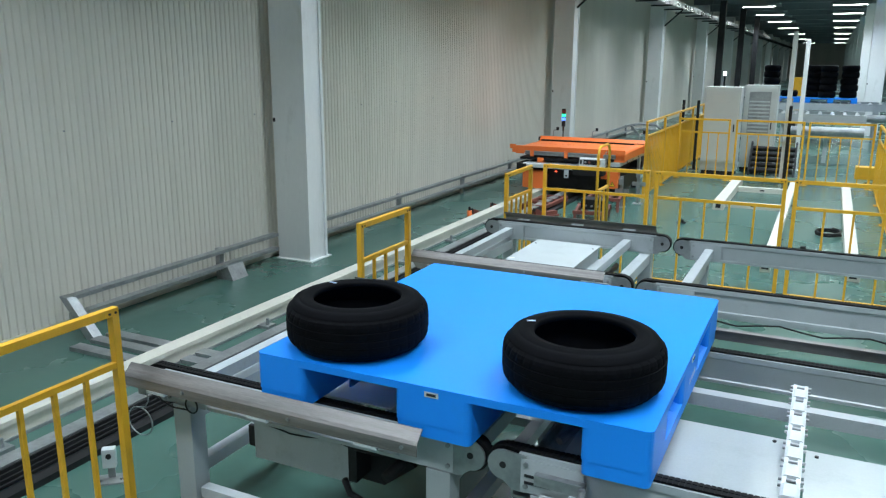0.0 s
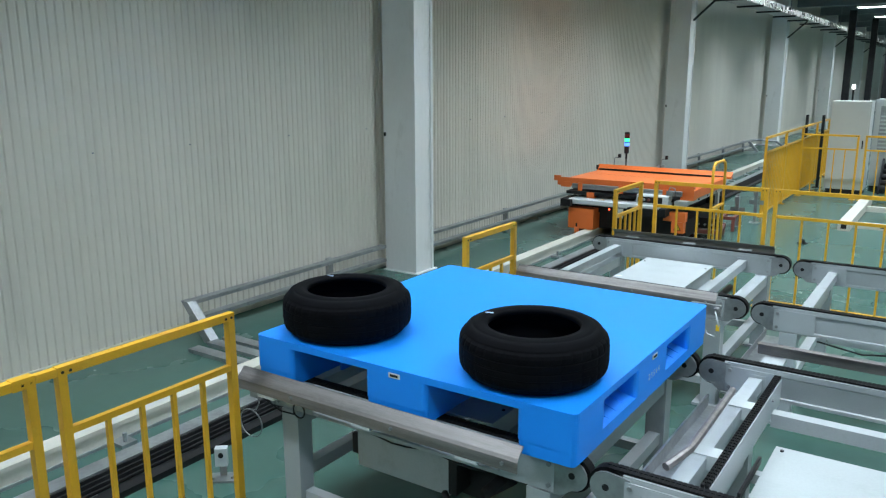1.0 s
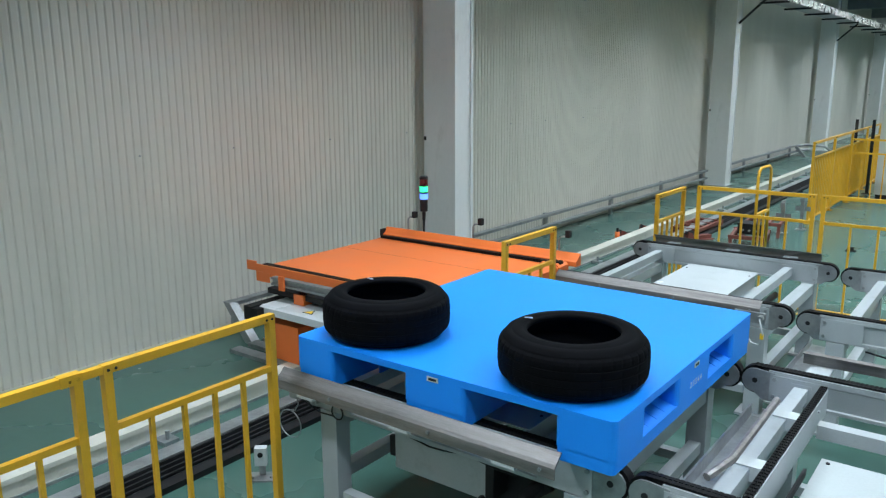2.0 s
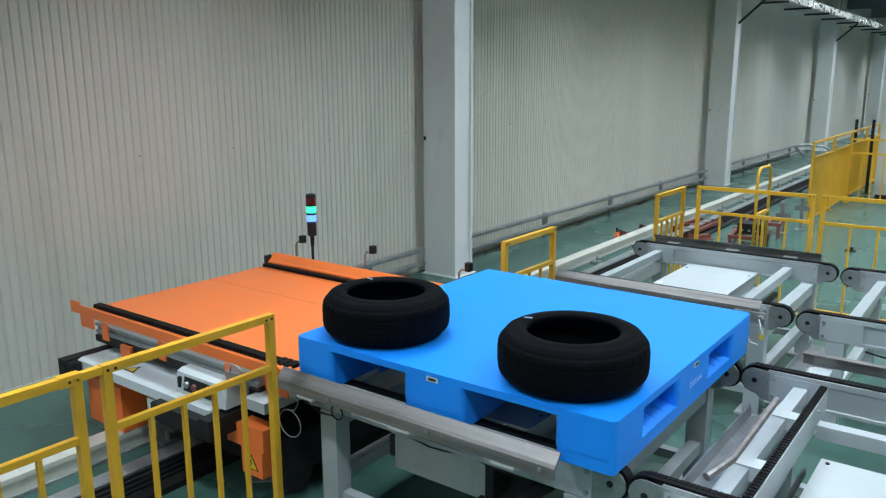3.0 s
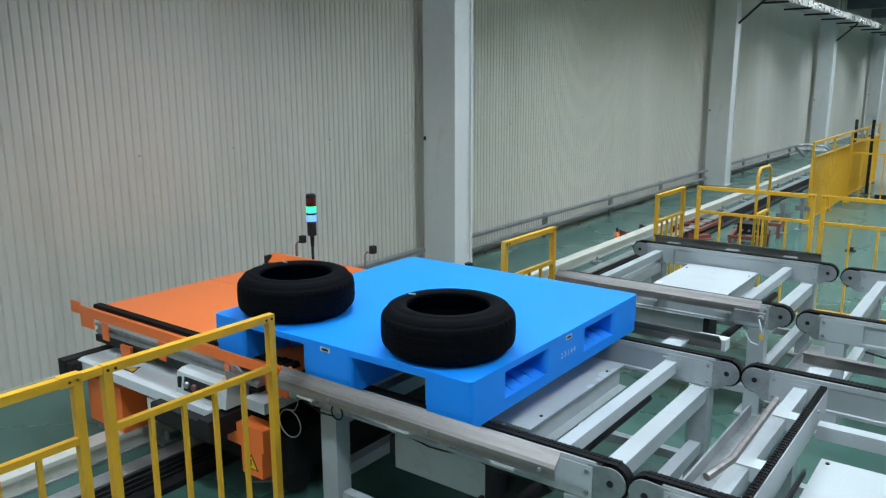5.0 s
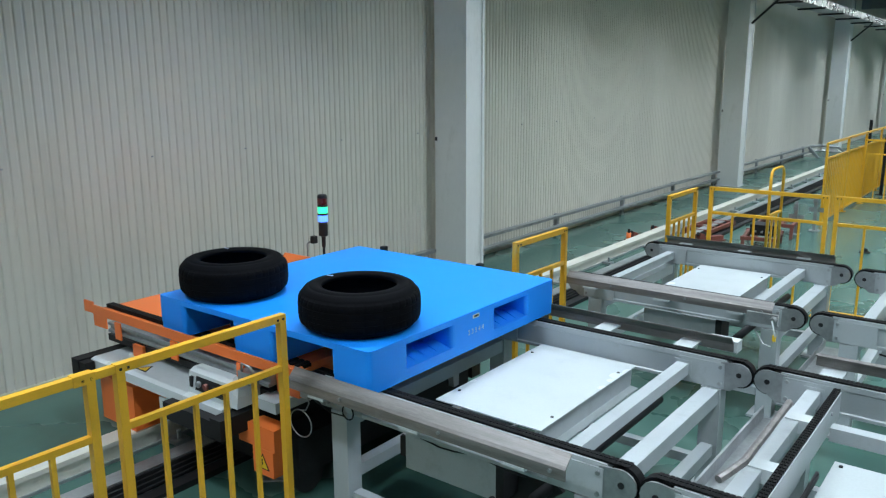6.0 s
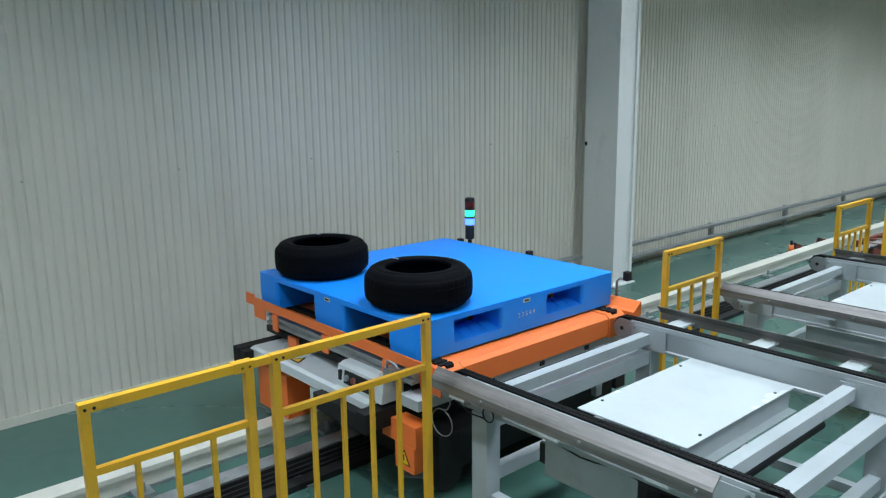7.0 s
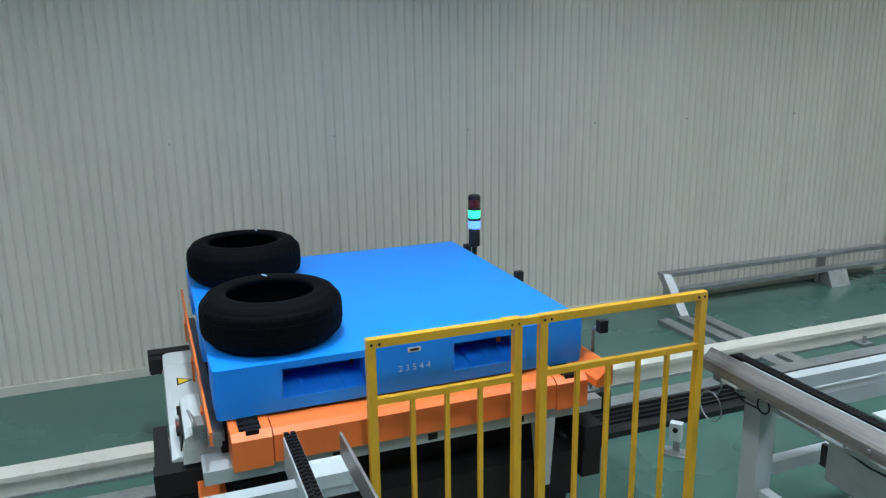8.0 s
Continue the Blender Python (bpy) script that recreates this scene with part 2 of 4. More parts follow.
for y in (3.72, 3.90, 4.05):
    duct = thing("floor_duct", "flat grey cable duct on the floor", "cable duct", (0, y, 0), "floor cable ducts")
    part("cover", box(-4.86, -4.16, -0.05, 0.05, 0.0, 0.03), M_ZINC, duct, "", 0.004)
    part("outer_cover", box(-3.95, -3.68, -0.05, 0.05, 0.0, 0.03), M_ZINC, duct, "", 0.004)


def floor_sensor(x, y, turn):
    ob = thing("floor_sensor", "small white sensor on a steel floor bracket", "sensor", group="floor sensors")
    part("foot", box(-0.075, 0.075, -0.05, 0.05, 0, 0.010), M_ZINC, ob, "", 0.003)
    part("upright", box(-0.018, 0.018, 0.015, 0.022, 0.010, 0.15), M_ZINC, ob, "", 0.002)
    part("sensor_body", box(-0.032, 0.032, -0.030, 0.014, 0.085, 0.185), M_PLATE, ob, "white sensor housing", 0.006)
    part("lens", rod((0, -0.0305, 0.15), (0, -0.037, 0.15), 0.014, 12), M_DARK, ob)
    for dx in (-0.05, 0.05):
        part("bolt", rod((dx, -0.02, 0.010), (dx, -0.02, 0.022), 0.009, 6), M_ZINC, ob)
    ob.matrix_basis = pose(x, y, 0, 0, 0, turn)


floor_sensor(-3.10, 2.50, 40)
floor_sensor(-3.03, 1.52, 60)


# ------------------------------------------------------------------ wall guard rail
def guard_rail(y0, y1, end0, end1):
    ob = thing("wall_guard_rail", "galvanised steel double guard rail along the wall", "guard rail", (0, 0, 0), "wall guard rails")
    x = -5.14
    for z in (0.30, 0.15):
        part("rail", extrude([(x - 0.05, z - 0.045), (x - 0.03, z - 0.045), (x + 0.03, z - 0.02), (x + 0.03, z + 0.01), (x - 0.05, z + 0.01), (x - 0.05, z)], "y", y0, y1), M_ZINC, ob)
    y = y0 + 0.25 if not end0 else y0 + 1.75
    while y < y1:
        part("post", box(x - 0.10, x - 0.05, y - 0.03, y + 0.03, 0.0, 0.31), M_ZINC, ob)
        if end0:
            part("foot_plate", extrude([(x - 0.05, 0.0), (x + 0.10, 0.0), (x + 0.035, 0.135), (x - 0.05, 0.135)], "y", y - 0.02, y + 0.20), M_ZINC, ob)
        y += 2.1
    for end, yy in ((end0, y0), (end1, y1)):
        if end:
            part("end_plate", extrude([(x - 0.06, 0.31), (x + 0.02, 0.31), (x + 0.30, 0.0), (x + 0.20, 0.0)], "y", yy - 0.06, yy + 0.02), M_ZINC, ob)
    return ob


guard_rail(3.95, 6.5, True, False)
guard_rail(6.95, 15.7, False, False)
guard_rail(16.15, 23.0, False, True)
tail = thing("bent_guard_tube", "bent galvanised guard tube reaching down to the floor", "guard rail", (0, 0, 0))
for dz in (0.0, -0.14):
    part("tube", tube([(-5.13, 23.05, 0.29 + dz), (-5.0, 23.6, 0.29 + dz), (-4.6, 23.9, 0.24 + dz), (-4.3, 24.0, 0.03)], 0.035, 10), M_ZINC, tail, "", smooth=True)


# ------------------------------------------------------------------ cable tray under the ceiling
tray = thing("cable_tray", "shiny galvanised cable tray hung along the wall", "cable tray", (-4.45, 0, 3.62))
part("tray_side", box(-0.22, -0.21, 9.0, 108, 0, 0.12), M_TRAY, tray)
part("tray_lip", extrude([(0.20, 0.0), (0.22, 0.0), (0.22, 0.16), (0.17, 0.16), (0.17, 0.15), (0.20, 0.15)], "y", 9.0, 60), M_TRAY, tray)
part("tray_floor", box(-0.21, 0.20, 9.0, 108, 0.0, 0.008), M_ZINC, tray)
part("cable_bundle", box(-0.15, 0.12, 9.0, 108, 0.01, 0.08), M_DARK, tray, "", 0.02)
for k in range(52):
    part("rung", box(-0.30, 0.26, 9.5 + 1.9 * k, 9.56 + 1.9 * k, -0.04, -0.002), M_DARK, tray)
for k in range(10):
    y = 15.9 + 9.2 * k
    part("strut", rod((-0.32, y - 0.02, -0.48), (0.18, y - 0.02, -0.03), 0.022, 8), M_DARK, tray, "dark diagonal strut")
for k in range(10):
    part("hanger", rod((0.1, 14 + 9 * k, 0.1), (0.1, 14 + 9 * k, CEIL - 3.63), 0.012, 6), M_ZINC, tray)


# ------------------------------------------------------------------ ceiling lights
def light_fixture():
    ob = thing("ceiling_light", "white industrial tube light hung from the ceiling", "ceiling light", (0, 0, CEIL - 0.44), "ceiling lights")
    part("housing", extrude([(-0.17, 0.03), (-0.06, 0.10), (0.06, 0.10), (0.17, 0.03), (0.165, 0.025), (0.05, 0.06), (-0.05, 0.06), (-0.165, 0.025)], "y", -0.62, 0.62), M_CABINET, ob)
    for x in (-0.06, 0.06):
        part("tube", rod((x, -0.58, 0.03), (x, 0.58, 0.03), 0.018, 8), M_TUBE, ob, "lit tube")
    for y in (-0.5, 0.5):
        part("hanger", rod((0, y, 0.10), (0, y, 0.44), 0.006, 6), M_ZINC, ob)
    return ob


LIGHT = light_fixture()
first = True
for lx in LAMP_ROWS:
    for ly in (*NEAR_LAMPS, *FAR_LAMPS):
        m = pose(lx, ly, CEIL - 0.44, 0, 0, 90)
        if first:
            LIGHT.matrix_basis, first = m, False
        else:
            copy_thing(LIGHT, m)


# ------------------------------------------------------------------ fences
FZ, MZ = 1.10, 0.865


def fence_panel(length, bars, m, left=True, right=True, height=FZ, mid=MZ, label="yellow painted steel safety fence panel"):
    ob = thing("safety_fence", label, "fence", group="yellow fence")
    t = 0.0165
    for x, on in ((t, left), (length - t, right)):
        if on:
            part("post", box(x - t, x + t, -t, t, 0.008, height - 2 * t), M_YELLOW, ob, "", 0.004)
            part("post_foot", box(x - 0.05, x + 0.05, -0.05, 0.05, 0.0, 0.008), M_YELLOW, ob)
            for dx in (-0.03 if x > t else 0.0, 0.0 if x > t else 0.03):
                part("bolt", rod((x + dx, -t - 0.003, height - 0.02), (x + dx, t + 0.003, height - 0.02), 0.006, 6), M_DARK, ob)
    part("top_rail", box(0, length, -t, t, height - 2 * t, height), M_YELLOW, ob, "", 0.004)
    part("middle_rail", box(2 * t if left else 0, length - 2 * t if right else length, -0.0125, 0.0125, mid - 0.026, mid), M_YELLOW, ob, "", 0.003)
    part("bottom_rail", box(2 * t if left else 0, length - 2 * t if right else length, -0.0125, 0.0125, 0.04, 0.066), M_YELLOW, ob, "", 0.003)
    for i in range(bars):
        x = 2 * t + (length - 4 * t) * (i + 1) / (bars + 1)
        part("bar", box(x - 0.009, x + 0.009, -0.009, 0.009, 0.066, mid - 0.026), M_YELLOW, ob)
    ob.matrix_basis = m
    return ob


FX = -2.58
fence_panel(0.625, 3, pose(FX, 0.68, 0, 0, 0, 90))
link = thing("fence_coupling", "short yellow rail joining two fence panels", "fence", (FX, 0.0, 0), "yellow fence")
part("sleeve", box(-0.0195, 0.0195, 1.225, 1.303, FZ - 0.036, FZ + 0.003), M_YELLOW, link, "", 0.003)
part("rail", box(-0.0145, 0.0145, 1.307, 1.383, FZ - 0.031, FZ - 0.002), M_YELLOW, link, "", 0.003)
fence_panel(0.80, 4, pose(FX, 1.385, 0, 0, 0, 90))
fence_panel(0.66, 3, pose(FX, 4.08, 0, 0, 0, 90))
fence_panel(0.68, 4, pose(FX, 6.60, 0, 0, 0, 90))
for x0, x1, n in ((-2.50, -1.45, 4), (-1.40, -0.26, 4), (-0.20, 1.0, 4)):
    fence_panel(x1 - x0, n, pose(x0, 7.42, 0))
for x0, x1, n in ((-2.45, -1.55, 4), (-1.46, -0.34, 5), (-0.28, 0.74, 5)):
    fence_panel(x1 - x0, n, pose(x0, 14.9, 0))
for k in range(4):
    fence_panel(1.5, 11, pose(-2.50, 12.3 + 1.5 * k, 0, 0, 0, 90), height=1.2, mid=0.98, label="yellow steel fence panel with closely set bars")
for k in range(4):
    fence_panel(1.6, 14, pose(0.80, 8.4 + 1.62 * k, 0, 0, 0, 90), label="yellow steel fence panel with closely set bars")
hoop = thing("fence_hoop", "rounded yellow tube hoop beside the rail", "barrier", (-2.42, 9.2, 0))
part("hoop_tube", tube([(0, 0, 0), (0, 0, 1.0), (0, 0.03, 1.07), (0, 0.10, 1.10), (0, 0.42, 1.10), (0, 0.50, 1.07), (0, 0.53, 1.0), (0, 0.53, 0)], 0.017, 10), M_YELLOW, hoop, "", smooth=True)
part("hoop_bar", box(-0.014, 0.014, 0.03, 0.50, 0.55, 0.58), M_YELLOW, hoop)
for dy in (0.17, 0.35):
    part("hoop_upright", box(-0.01, 0.01, dy - 0.01, dy + 0.01, 0.0, 0.55), M_YELLOW, hoop)


# ------------------------------------------------------------------ chain conveyors
TOP = 0.748


def chain_run(L, y, e0=True, e1=True):
    """Double-strand roller chain on top of a beam, bent round the end sprockets."""
    bm = box(0.02, L - 0.02, y - 0.022, y + 0.022, TOP - 0.0128, TOP - 0.005)
    s = 0.02
    while s < L - 0.02:
        for dy in (-0.013, 0.013):
            box(s, s + 0.0145, y + dy - 0.0105, y + dy + 0.0105, TOP - 0.0055, TOP - 0.0025, bm)
        s += 0.019
    for e, sg, on in ((0.03, -1, e0), (L - 0.03, 1, e1)):
        if on:
            rod((e, y - 0.022, TOP - 0.074), (e, y + 0.022, TOP - 0.074), 0.0695, 28, bm)
    return bm


def end_plate(e, sg, y):
    """Rounded cheek plate at a beam's end."""
    out = [(e - sg * 0.09, TOP - 0.165), (e - sg * 0.09, TOP - 0.022)]
    for k in range(9):
        a = math.pi / 2 - math.pi * k / 8
        out.append((e + sg * 0.060 * math.cos(a), TOP - 0.074 + 0.060 * math.sin(a)))
    out.append((e - sg * 0.04, TOP - 0.165))
    return extrude(out, "y", y - 0.004, y + 0.004)


def guide_profile(y, s, up=0.055):
    """Bent steel strip: upright lower lip, then leaning in over the chain. s: side, -1 near."""
    t = 0.005
    return [(y + s * 0.045, TOP - 0.048), (y + s * 0.045, TOP - 0.004), (y + s * 0.036, TOP + 0.008), (y, TOP + up), (y - s * 0.005, TOP + up), (y - s * 0.005, TOP + up - t), (y + s * 0.030, TOP + 0.004), (y + s * (0.045 - t), TOP - 0.006), (y + s * (0.045 - t), TOP - 0.048)]


def conveyor(x0, x1, yn, yf, label, cover=None, guides=(), cross=(0.20, -0.31), e0=True, e1=True, term=True, far=0.135):
    ob = thing("chain_conveyor", label, "conveyor", (x0, yn, 0), "chain conveyors")
    L, W = x1 - x0, yf - yn
    for y in (0.0, W):
        part("beam", extrude([(y - 0.032, TOP - 0.165), (y + 0.032, TOP - 0.165), (y + 0.032, TOP - 0.150), (y + 0.024, TOP - 0.145), (y + 0.024, TOP - 0.045), (y + 0.032, TOP - 0.040), (y + 0.032, TOP - 0.013), (y - 0.032, TOP - 0.013), (y - 0.032, TOP - 0.040), (y - 0.024, TOP - 0.045), (y - 0.024, TOP - 0.145), (y - 0.032, TOP - 0.150)], "x", 0.09, L - 0.09), M_GREY, ob)
        part("chain", chain_run(L, y, e0, e1), M_CHAIN, ob, "oiled black roller chain")
        for e, sg, on in ((0.03, -1, e0), (L - 0.03, 1, e1)):
            if not on:
                continue
            part("sprocket", rod((e, y - 0.018, TOP - 0.074), (e, y + 0.018, TOP - 0.074), 0.056, 18), M_DARK, ob, "dark chain sprocket")
            for side in (-1, 1):
                part("end_plate", end_plate(e, sg, y + side * 0.034), M_ZINC, ob, "dull steel cheek plate", 0.001)
                part("axle_end", rod((e, y + side * 0.036, TOP - 0.074), (e, y + side * 0.0405, TOP - 0.074), 0.013, 12), M_DARK, ob)
                part("side_panel", box(min(e - sg * 0.07, e - sg * 0.30), max(e - sg * 0.07, e - sg * 0.30), y + side * 0.0385 - 0.0025, y + side * 0.0385 + 0.0025, TOP - 0.160, TOP - 0.030), M_GREY, ob)
                for dz in (0.05, 0.135):
                    part("bolt", rod((e - sg * 0.09, y + side * 0.040, TOP - dz), (e - sg * 0.09, y + side * 0.048, TOP - dz), 0.010, 6), M_ZINC, ob)
    for c in cross:
        x = c if c > 0 else L + c
        part("cross_member", box(x - 0.03, x + 0.03, 0.033, W - 0.033, TOP - 0.125, TOP - 0.065), M_GREY, ob, "", 0.005)
        for y in (0.036, W - 0.040):
            part("angle_bracket", box(x - 0.045, x + 0.045, y - 0.003, y + 0.007, TOP - 0.14, TOP - 0.05), M_GREY, ob)
    for x in (0.19, L - 0.16):
        for y in (0.0, W):
            part("leg", box(x - 0.05, x + 0.05, y - 0.045, y + 0.045, 0.015, TOP - 0.165), M_GREY, ob, "", 0.006)
            part("foot", box(x - 0.09, x + 0.09, y - 0.08, y + 0.08, 0, 0.015), M_GREY, ob)
        part("leg_beam", box(x - 0.04, x + 0.04, 0.045, W - 0.045, TOP - 0.245, TOP - 0.170), M_GREY, ob, "", 0.006)
        part("lower_brace", box(x - 0.03, x + 0.03, 0.045, W - 0.045, 0.22, 0.28), M_GREY, ob, "", 0.005)
    for y in (0.0, W):
        part("long_brace", box(0.25, L - 0.22, y - 0.025, y + 0.025, 0.13, 0.18), M_GREY, ob, "", 0.004)
    if cover:
        a, b = cover
        z = TOP - 0.145
        part("cover_plate", extrude([(a, z), (b, z), (b, z + 0.006), (a, z + 0.006)], "y", 0.30, W - 0.05), M_PLATE, ob, "white sheet-metal cover plate")
        for x in (a + 0.03, b - 0.03):
            for y in (0.45, W - 0.2):
                part("screw", rod((x, y, z + 0.006), (x, y, z + 0.010), 0.008, 8), M_DARK, ob)
        part("cover_side", extrude([(b - 0.02, z - 0.001), (b - 0.025, z - 0.11), (b + 0.02, z - 0.115), (b + 0.02, z - 0.12), (b - 0.035, z - 0.118), (b - 0.03, z - 0.001)], "y", 0.30, W - 0.05), M_GREY, ob)
        part("drive_shaft", rod((b + 0.13, 0.03, TOP - 0.30), (b + 0.13, W - 0.03, TOP - 0.30), 0.025, 12), M_DARK, ob, "dark drive shaft", smooth=True)
        if far > 0.15:
            part("motor", rod((a + 0.15, 0.45, TOP - 0.28), (a + 0.15, 0.85, TOP - 0.28), 0.09, 16), M_GREY, ob, "grey gear motor", smooth=True)
        if far > 0.15:
            part("belt_guard", extrude([(a - 0.1, TOP - 0.40), (b + 0.05, TOP - 0.42), (b + 0.20, TOP - 0.30), (b + 0.14, TOP - 0.26), (a - 0.1, TOP - 0.30)], "y", 0.15, 0.17), M_DARK, ob)
    if term:
        part("terminal_box", box(0.52, 1.02, 0.05, 0.17, TOP - 0.385, TOP - 0.195), M_GREY, ob, "grey sheet-metal terminal box", 0.008)
        part("box_bracket", box(1.02, 1.06, 0.04, 0.20, TOP - 0.37, TOP - 0.19), M_DARK, ob)
    for side, a, b, up in guides:
        y = -0.135 if side < 0 else W + far
        bm = extrude(guide_profile(y, side, up), "x", a, b)
        part("guide_rail", bm, M_STEEL, ob, "worn stainless steel guide rail")
        for x in (a + 0.18, (a + b) / 2, b - 0.22):
            part("guide_bracket", box(x - 0.05, x + 0.05, min(y + side * 0.045, y - side * 0.105), max(y + side * 0.045, y - side * 0.105), TOP - (0.062 if side < 0 else 0.030), TOP - (0.050 if side < 0 else 0.020)), M_PLATE, ob, "white steel bracket")
            part("guide_bolt", rod((x + 0.16, y + side * 0.0455, TOP - 0.02), (x + 0.16, y + side * 0.054, TOP - 0.02), 0.008, 6), M_ZINC, ob)
    return ob


CA = conveyor(-2.67, -1.03, 2.45, 3.786, "light grey chain conveyor with worn steel guide rails", (0.50, 1.08), ((-1, 0.0, 1.46, 0.042), (1, 0.13, 1.50, 0.042)), far=0.175)
CC = conveyor(-2.60, -1.06, 4.93, 6.29, "light grey chain conveyor with worn steel guide rails", (0.47, 1.02), ((-1, 0.03, 1.42, 0.034), (1, 0.08, 1.42, 0.034)))
CB = conveyor(-0.957, 1.60, 2.443, 3.786, "light grey transfer conveyor with cross chains and white cover", None, (), (0.24, -0.3), True, False, False)
CD = conveyor(-0.96, 1.60, 4.90, 6.24, "light grey chain conveyor beside the yellow fence", None, (), (0.24, -0.3), True, False, False)

# cables and sensor at the shuttle end of the first conveyor
loop = [(-0.06 + 0.075 * math.cos(a), -0.06, 0.46 + 0.07 * math.sin(a)) for a in [k * math.pi / 12 for k in range(6, 32)]]
part("sensor_cable", tube([(0.03, -0.09, 0.64), (0.025, -0.08, 0.59), (-0.01, -0.07, 0.545)] + loop, 0.0032, 6), M_ZINC, CA, "thin grey looped cable", smooth=True)
loop = [(0.26 + 0.035 * math.cos(a), -0.055, 0.60 + 0.035 * math.sin(a)) for a in [k * math.pi / 8 for k in range(-6, 12)]]
part("sensor_cable", tube([(0.04, -0.09, 0.64), (0.16, -0.07, 0.58)] + loop, 0.004, 6), M_DARK, CA, "thin dark looped cable", smooth=True)
part("sensor", box(0.0, 0.05, -0.110, -0.075, 0.63, 0.67), M_ZINC, CA, "small metal sensor", 0.004)
part("beam_cable", tube([(0.60 + 0.08 * k, -0.005, 0.575 - 0.02 * math.sin(k * 0.7) ** 2) for k in range(12)], 0.004, 6), M_DARK, CA, "thin black cable", smooth=True)
part("hose", tube([(1.04, -0.02, 0.42), (1.05, 0.0, 0.35), (1.12, 0.02, 0.31), (1.3, 0.04, 0.30), (1.6, 0.1, 0.29)], 0.014, 8), M_DARK, CA, "black cable hose", smooth=True)
part("stop_block", box(1.36, 1.52, 1.558, 1.63, 0.695, 0.755), M_PLATE, CA, "white steel stop block", 0.005)
part("sensor_clamp", box(1.28, 1.46, -0.205, -0.182, 0.66, 0.725), M_ZINC, CC, "steel sensor clamp", 0.004)
part("sensor_head", rod((1.44, -0.25, 0.70), (1.44, -0.205, 0.70), 0.018, 10), M_ZINC, CC)
part("sensor_wire", tube([(1.44, -0.25, 0.70), (1.47, -0.27, 0.62), (1.45, -0.25, 0.54), (1.38, -0.16, 0.52), (1.30, -0.08, 0.58)], 0.005, 6), M_PLATE, CC, "thin pale cable", smooth=True)
part("cable_tag", box(1.455, 1.475, -0.272, -0.262, 0.585, 0.62), M_SIGN, CC, "small yellow cable tag")

# cross transfer between the two chains of the second conveyor
part("cross_track", box(0.327, 0.364, 0.05, 1.25, 0.60, 0.722), M_GREY, CB, "", 0.004)
track = bmesh.new()
s = 0.06
while s < 1.24:
    for dx in (0.3375, 0.3535):
        box(dx - 0.0062, dx + 0.0062, s, s + 0.016, 0.722, 0.736, track)
    box(0.341, 0.350, s + 0.016, s + 0.024, 0.722, 0.731, track)
    s += 0.025
part("cross_chain", track, M_CHAIN, CB, "oiled black roller chain")
part("track_bolt", rod((0.3645, 1.05, 0.69), (0.372, 1.05, 0.69), 0.008, 6), M_ZINC, CB)
part("zinc_channel", extrude([(0.03, 0.50), (0.16, 0.50), (0.16, 0.51), (0.04, 0.51), (0.04, 0.57), (0.03, 0.57)], "y", 0.05, 1.26), M_ZINC, CB, "galvanised steel channel")
part("zinc_slope", extrude([(0.165, 0.50), (0.27, 0.44), (0.275, 0.448), (0.17, 0.51)], "y", 0.15, 1.20), M_ZINC, CB, "galvanised sloping sheet")
part("guide_bar", tube([(0.215, 0.96, 0.735), (0.225, 0.30, 0.735), (0.205, 0.20, 0.73), (0.185, 0.14, 0.72)], 0.016, 8), M_STEEL, CB, "worn steel guide bar with bent end")
for y in (0.42, 0.95):
    part("bar_block", box(0.215, 0.315, y - 0.05, y + 0.03, 0.63, 0.69), M_PLATE, CB, "white steel bar support", 0.006)
part("transfer_cover", box(0.43, 0.95, 0.20, 0.86, 0.56, 0.568), M_COVER, CB, "white sheet-metal cover plate", 0.002)
part("transfer_cover", box(1.02, 1.55, 0.20, 0.80, 0.56, 0.568), M_COVER, CB, "white sheet-metal cover plate", 0.002)
for x, y in ((0.46, 0.82), (0.90, 0.82), (0.90, 0.24), (0.46, 0.26), (1.06, 0.75), (1.06, 0.25)):
    part("screw", rod((x, y, 0.568), (x, y, 0.574), 0.008, 8), M_DARK, CB)
part("slot_cover", box(0.40, 0.412, 0.32, 0.66, 0.572, 0.60), M_DARK, CB)
part("inner_beam", box(0.38, 1.55, 0.97, 1.03, 0.60, 0.66), M_GREY, CB, "", 0.005)
part("link_track", box(0.95, 1.0, 0.05, 1.12, 0.60, 0.715), M_GREY, CB, "", 0.004)
s = 0.06
while s < 1.05:
    part("chain_link", extrude([(0.945, 0.722), (1.005, 0.722), (1.005, 0.742), (0.995, 0.748), (0.955, 0.748), (0.945, 0.742)], "y", s, s + 0.082), M_PLATE, CB, "white steel link plate", 0.002)
    for x in (0.946, 0.990):
        part("side_link", box(x, x + 0.014, s + 0.0825, s + 0.1415, 0.724, 0.743), M_PLATE, CB, "", 0.002)
    for y in (0.090, 0.134):
        part("link_pin", rod((0.935, s + y, 0.733), (1.015, s + y, 0.733), 0.006, 8), M_ZINC, CB)
    s += 0.142
part("guide_strip", extrude([(1.50, 0.74), (1.51, 0.74), (1.51, 0.80), (1.47, 0.80), (1.47, 0.795), (1.50, 0.795)], "x", 0.20, 2.5), M_STEEL, CB, "worn stainless steel guide strip")
part("strip_bracket", box(0.24, 0.34, 1.34, 1.50, 0.72, 0.74), M_PLATE, CB, "white steel bracket", 0.004)
part("side_clamp", box(0.16, 0.34, -0.070, -0.040, 0.64, 0.68), M_ZINC, CB, "steel clamp plate", 0.003)
part("tensioner", rod((0.34, -0.09, 0.58), (0.34, -0.09, 0.68), 0.012, 8), M_ZINC, CB)
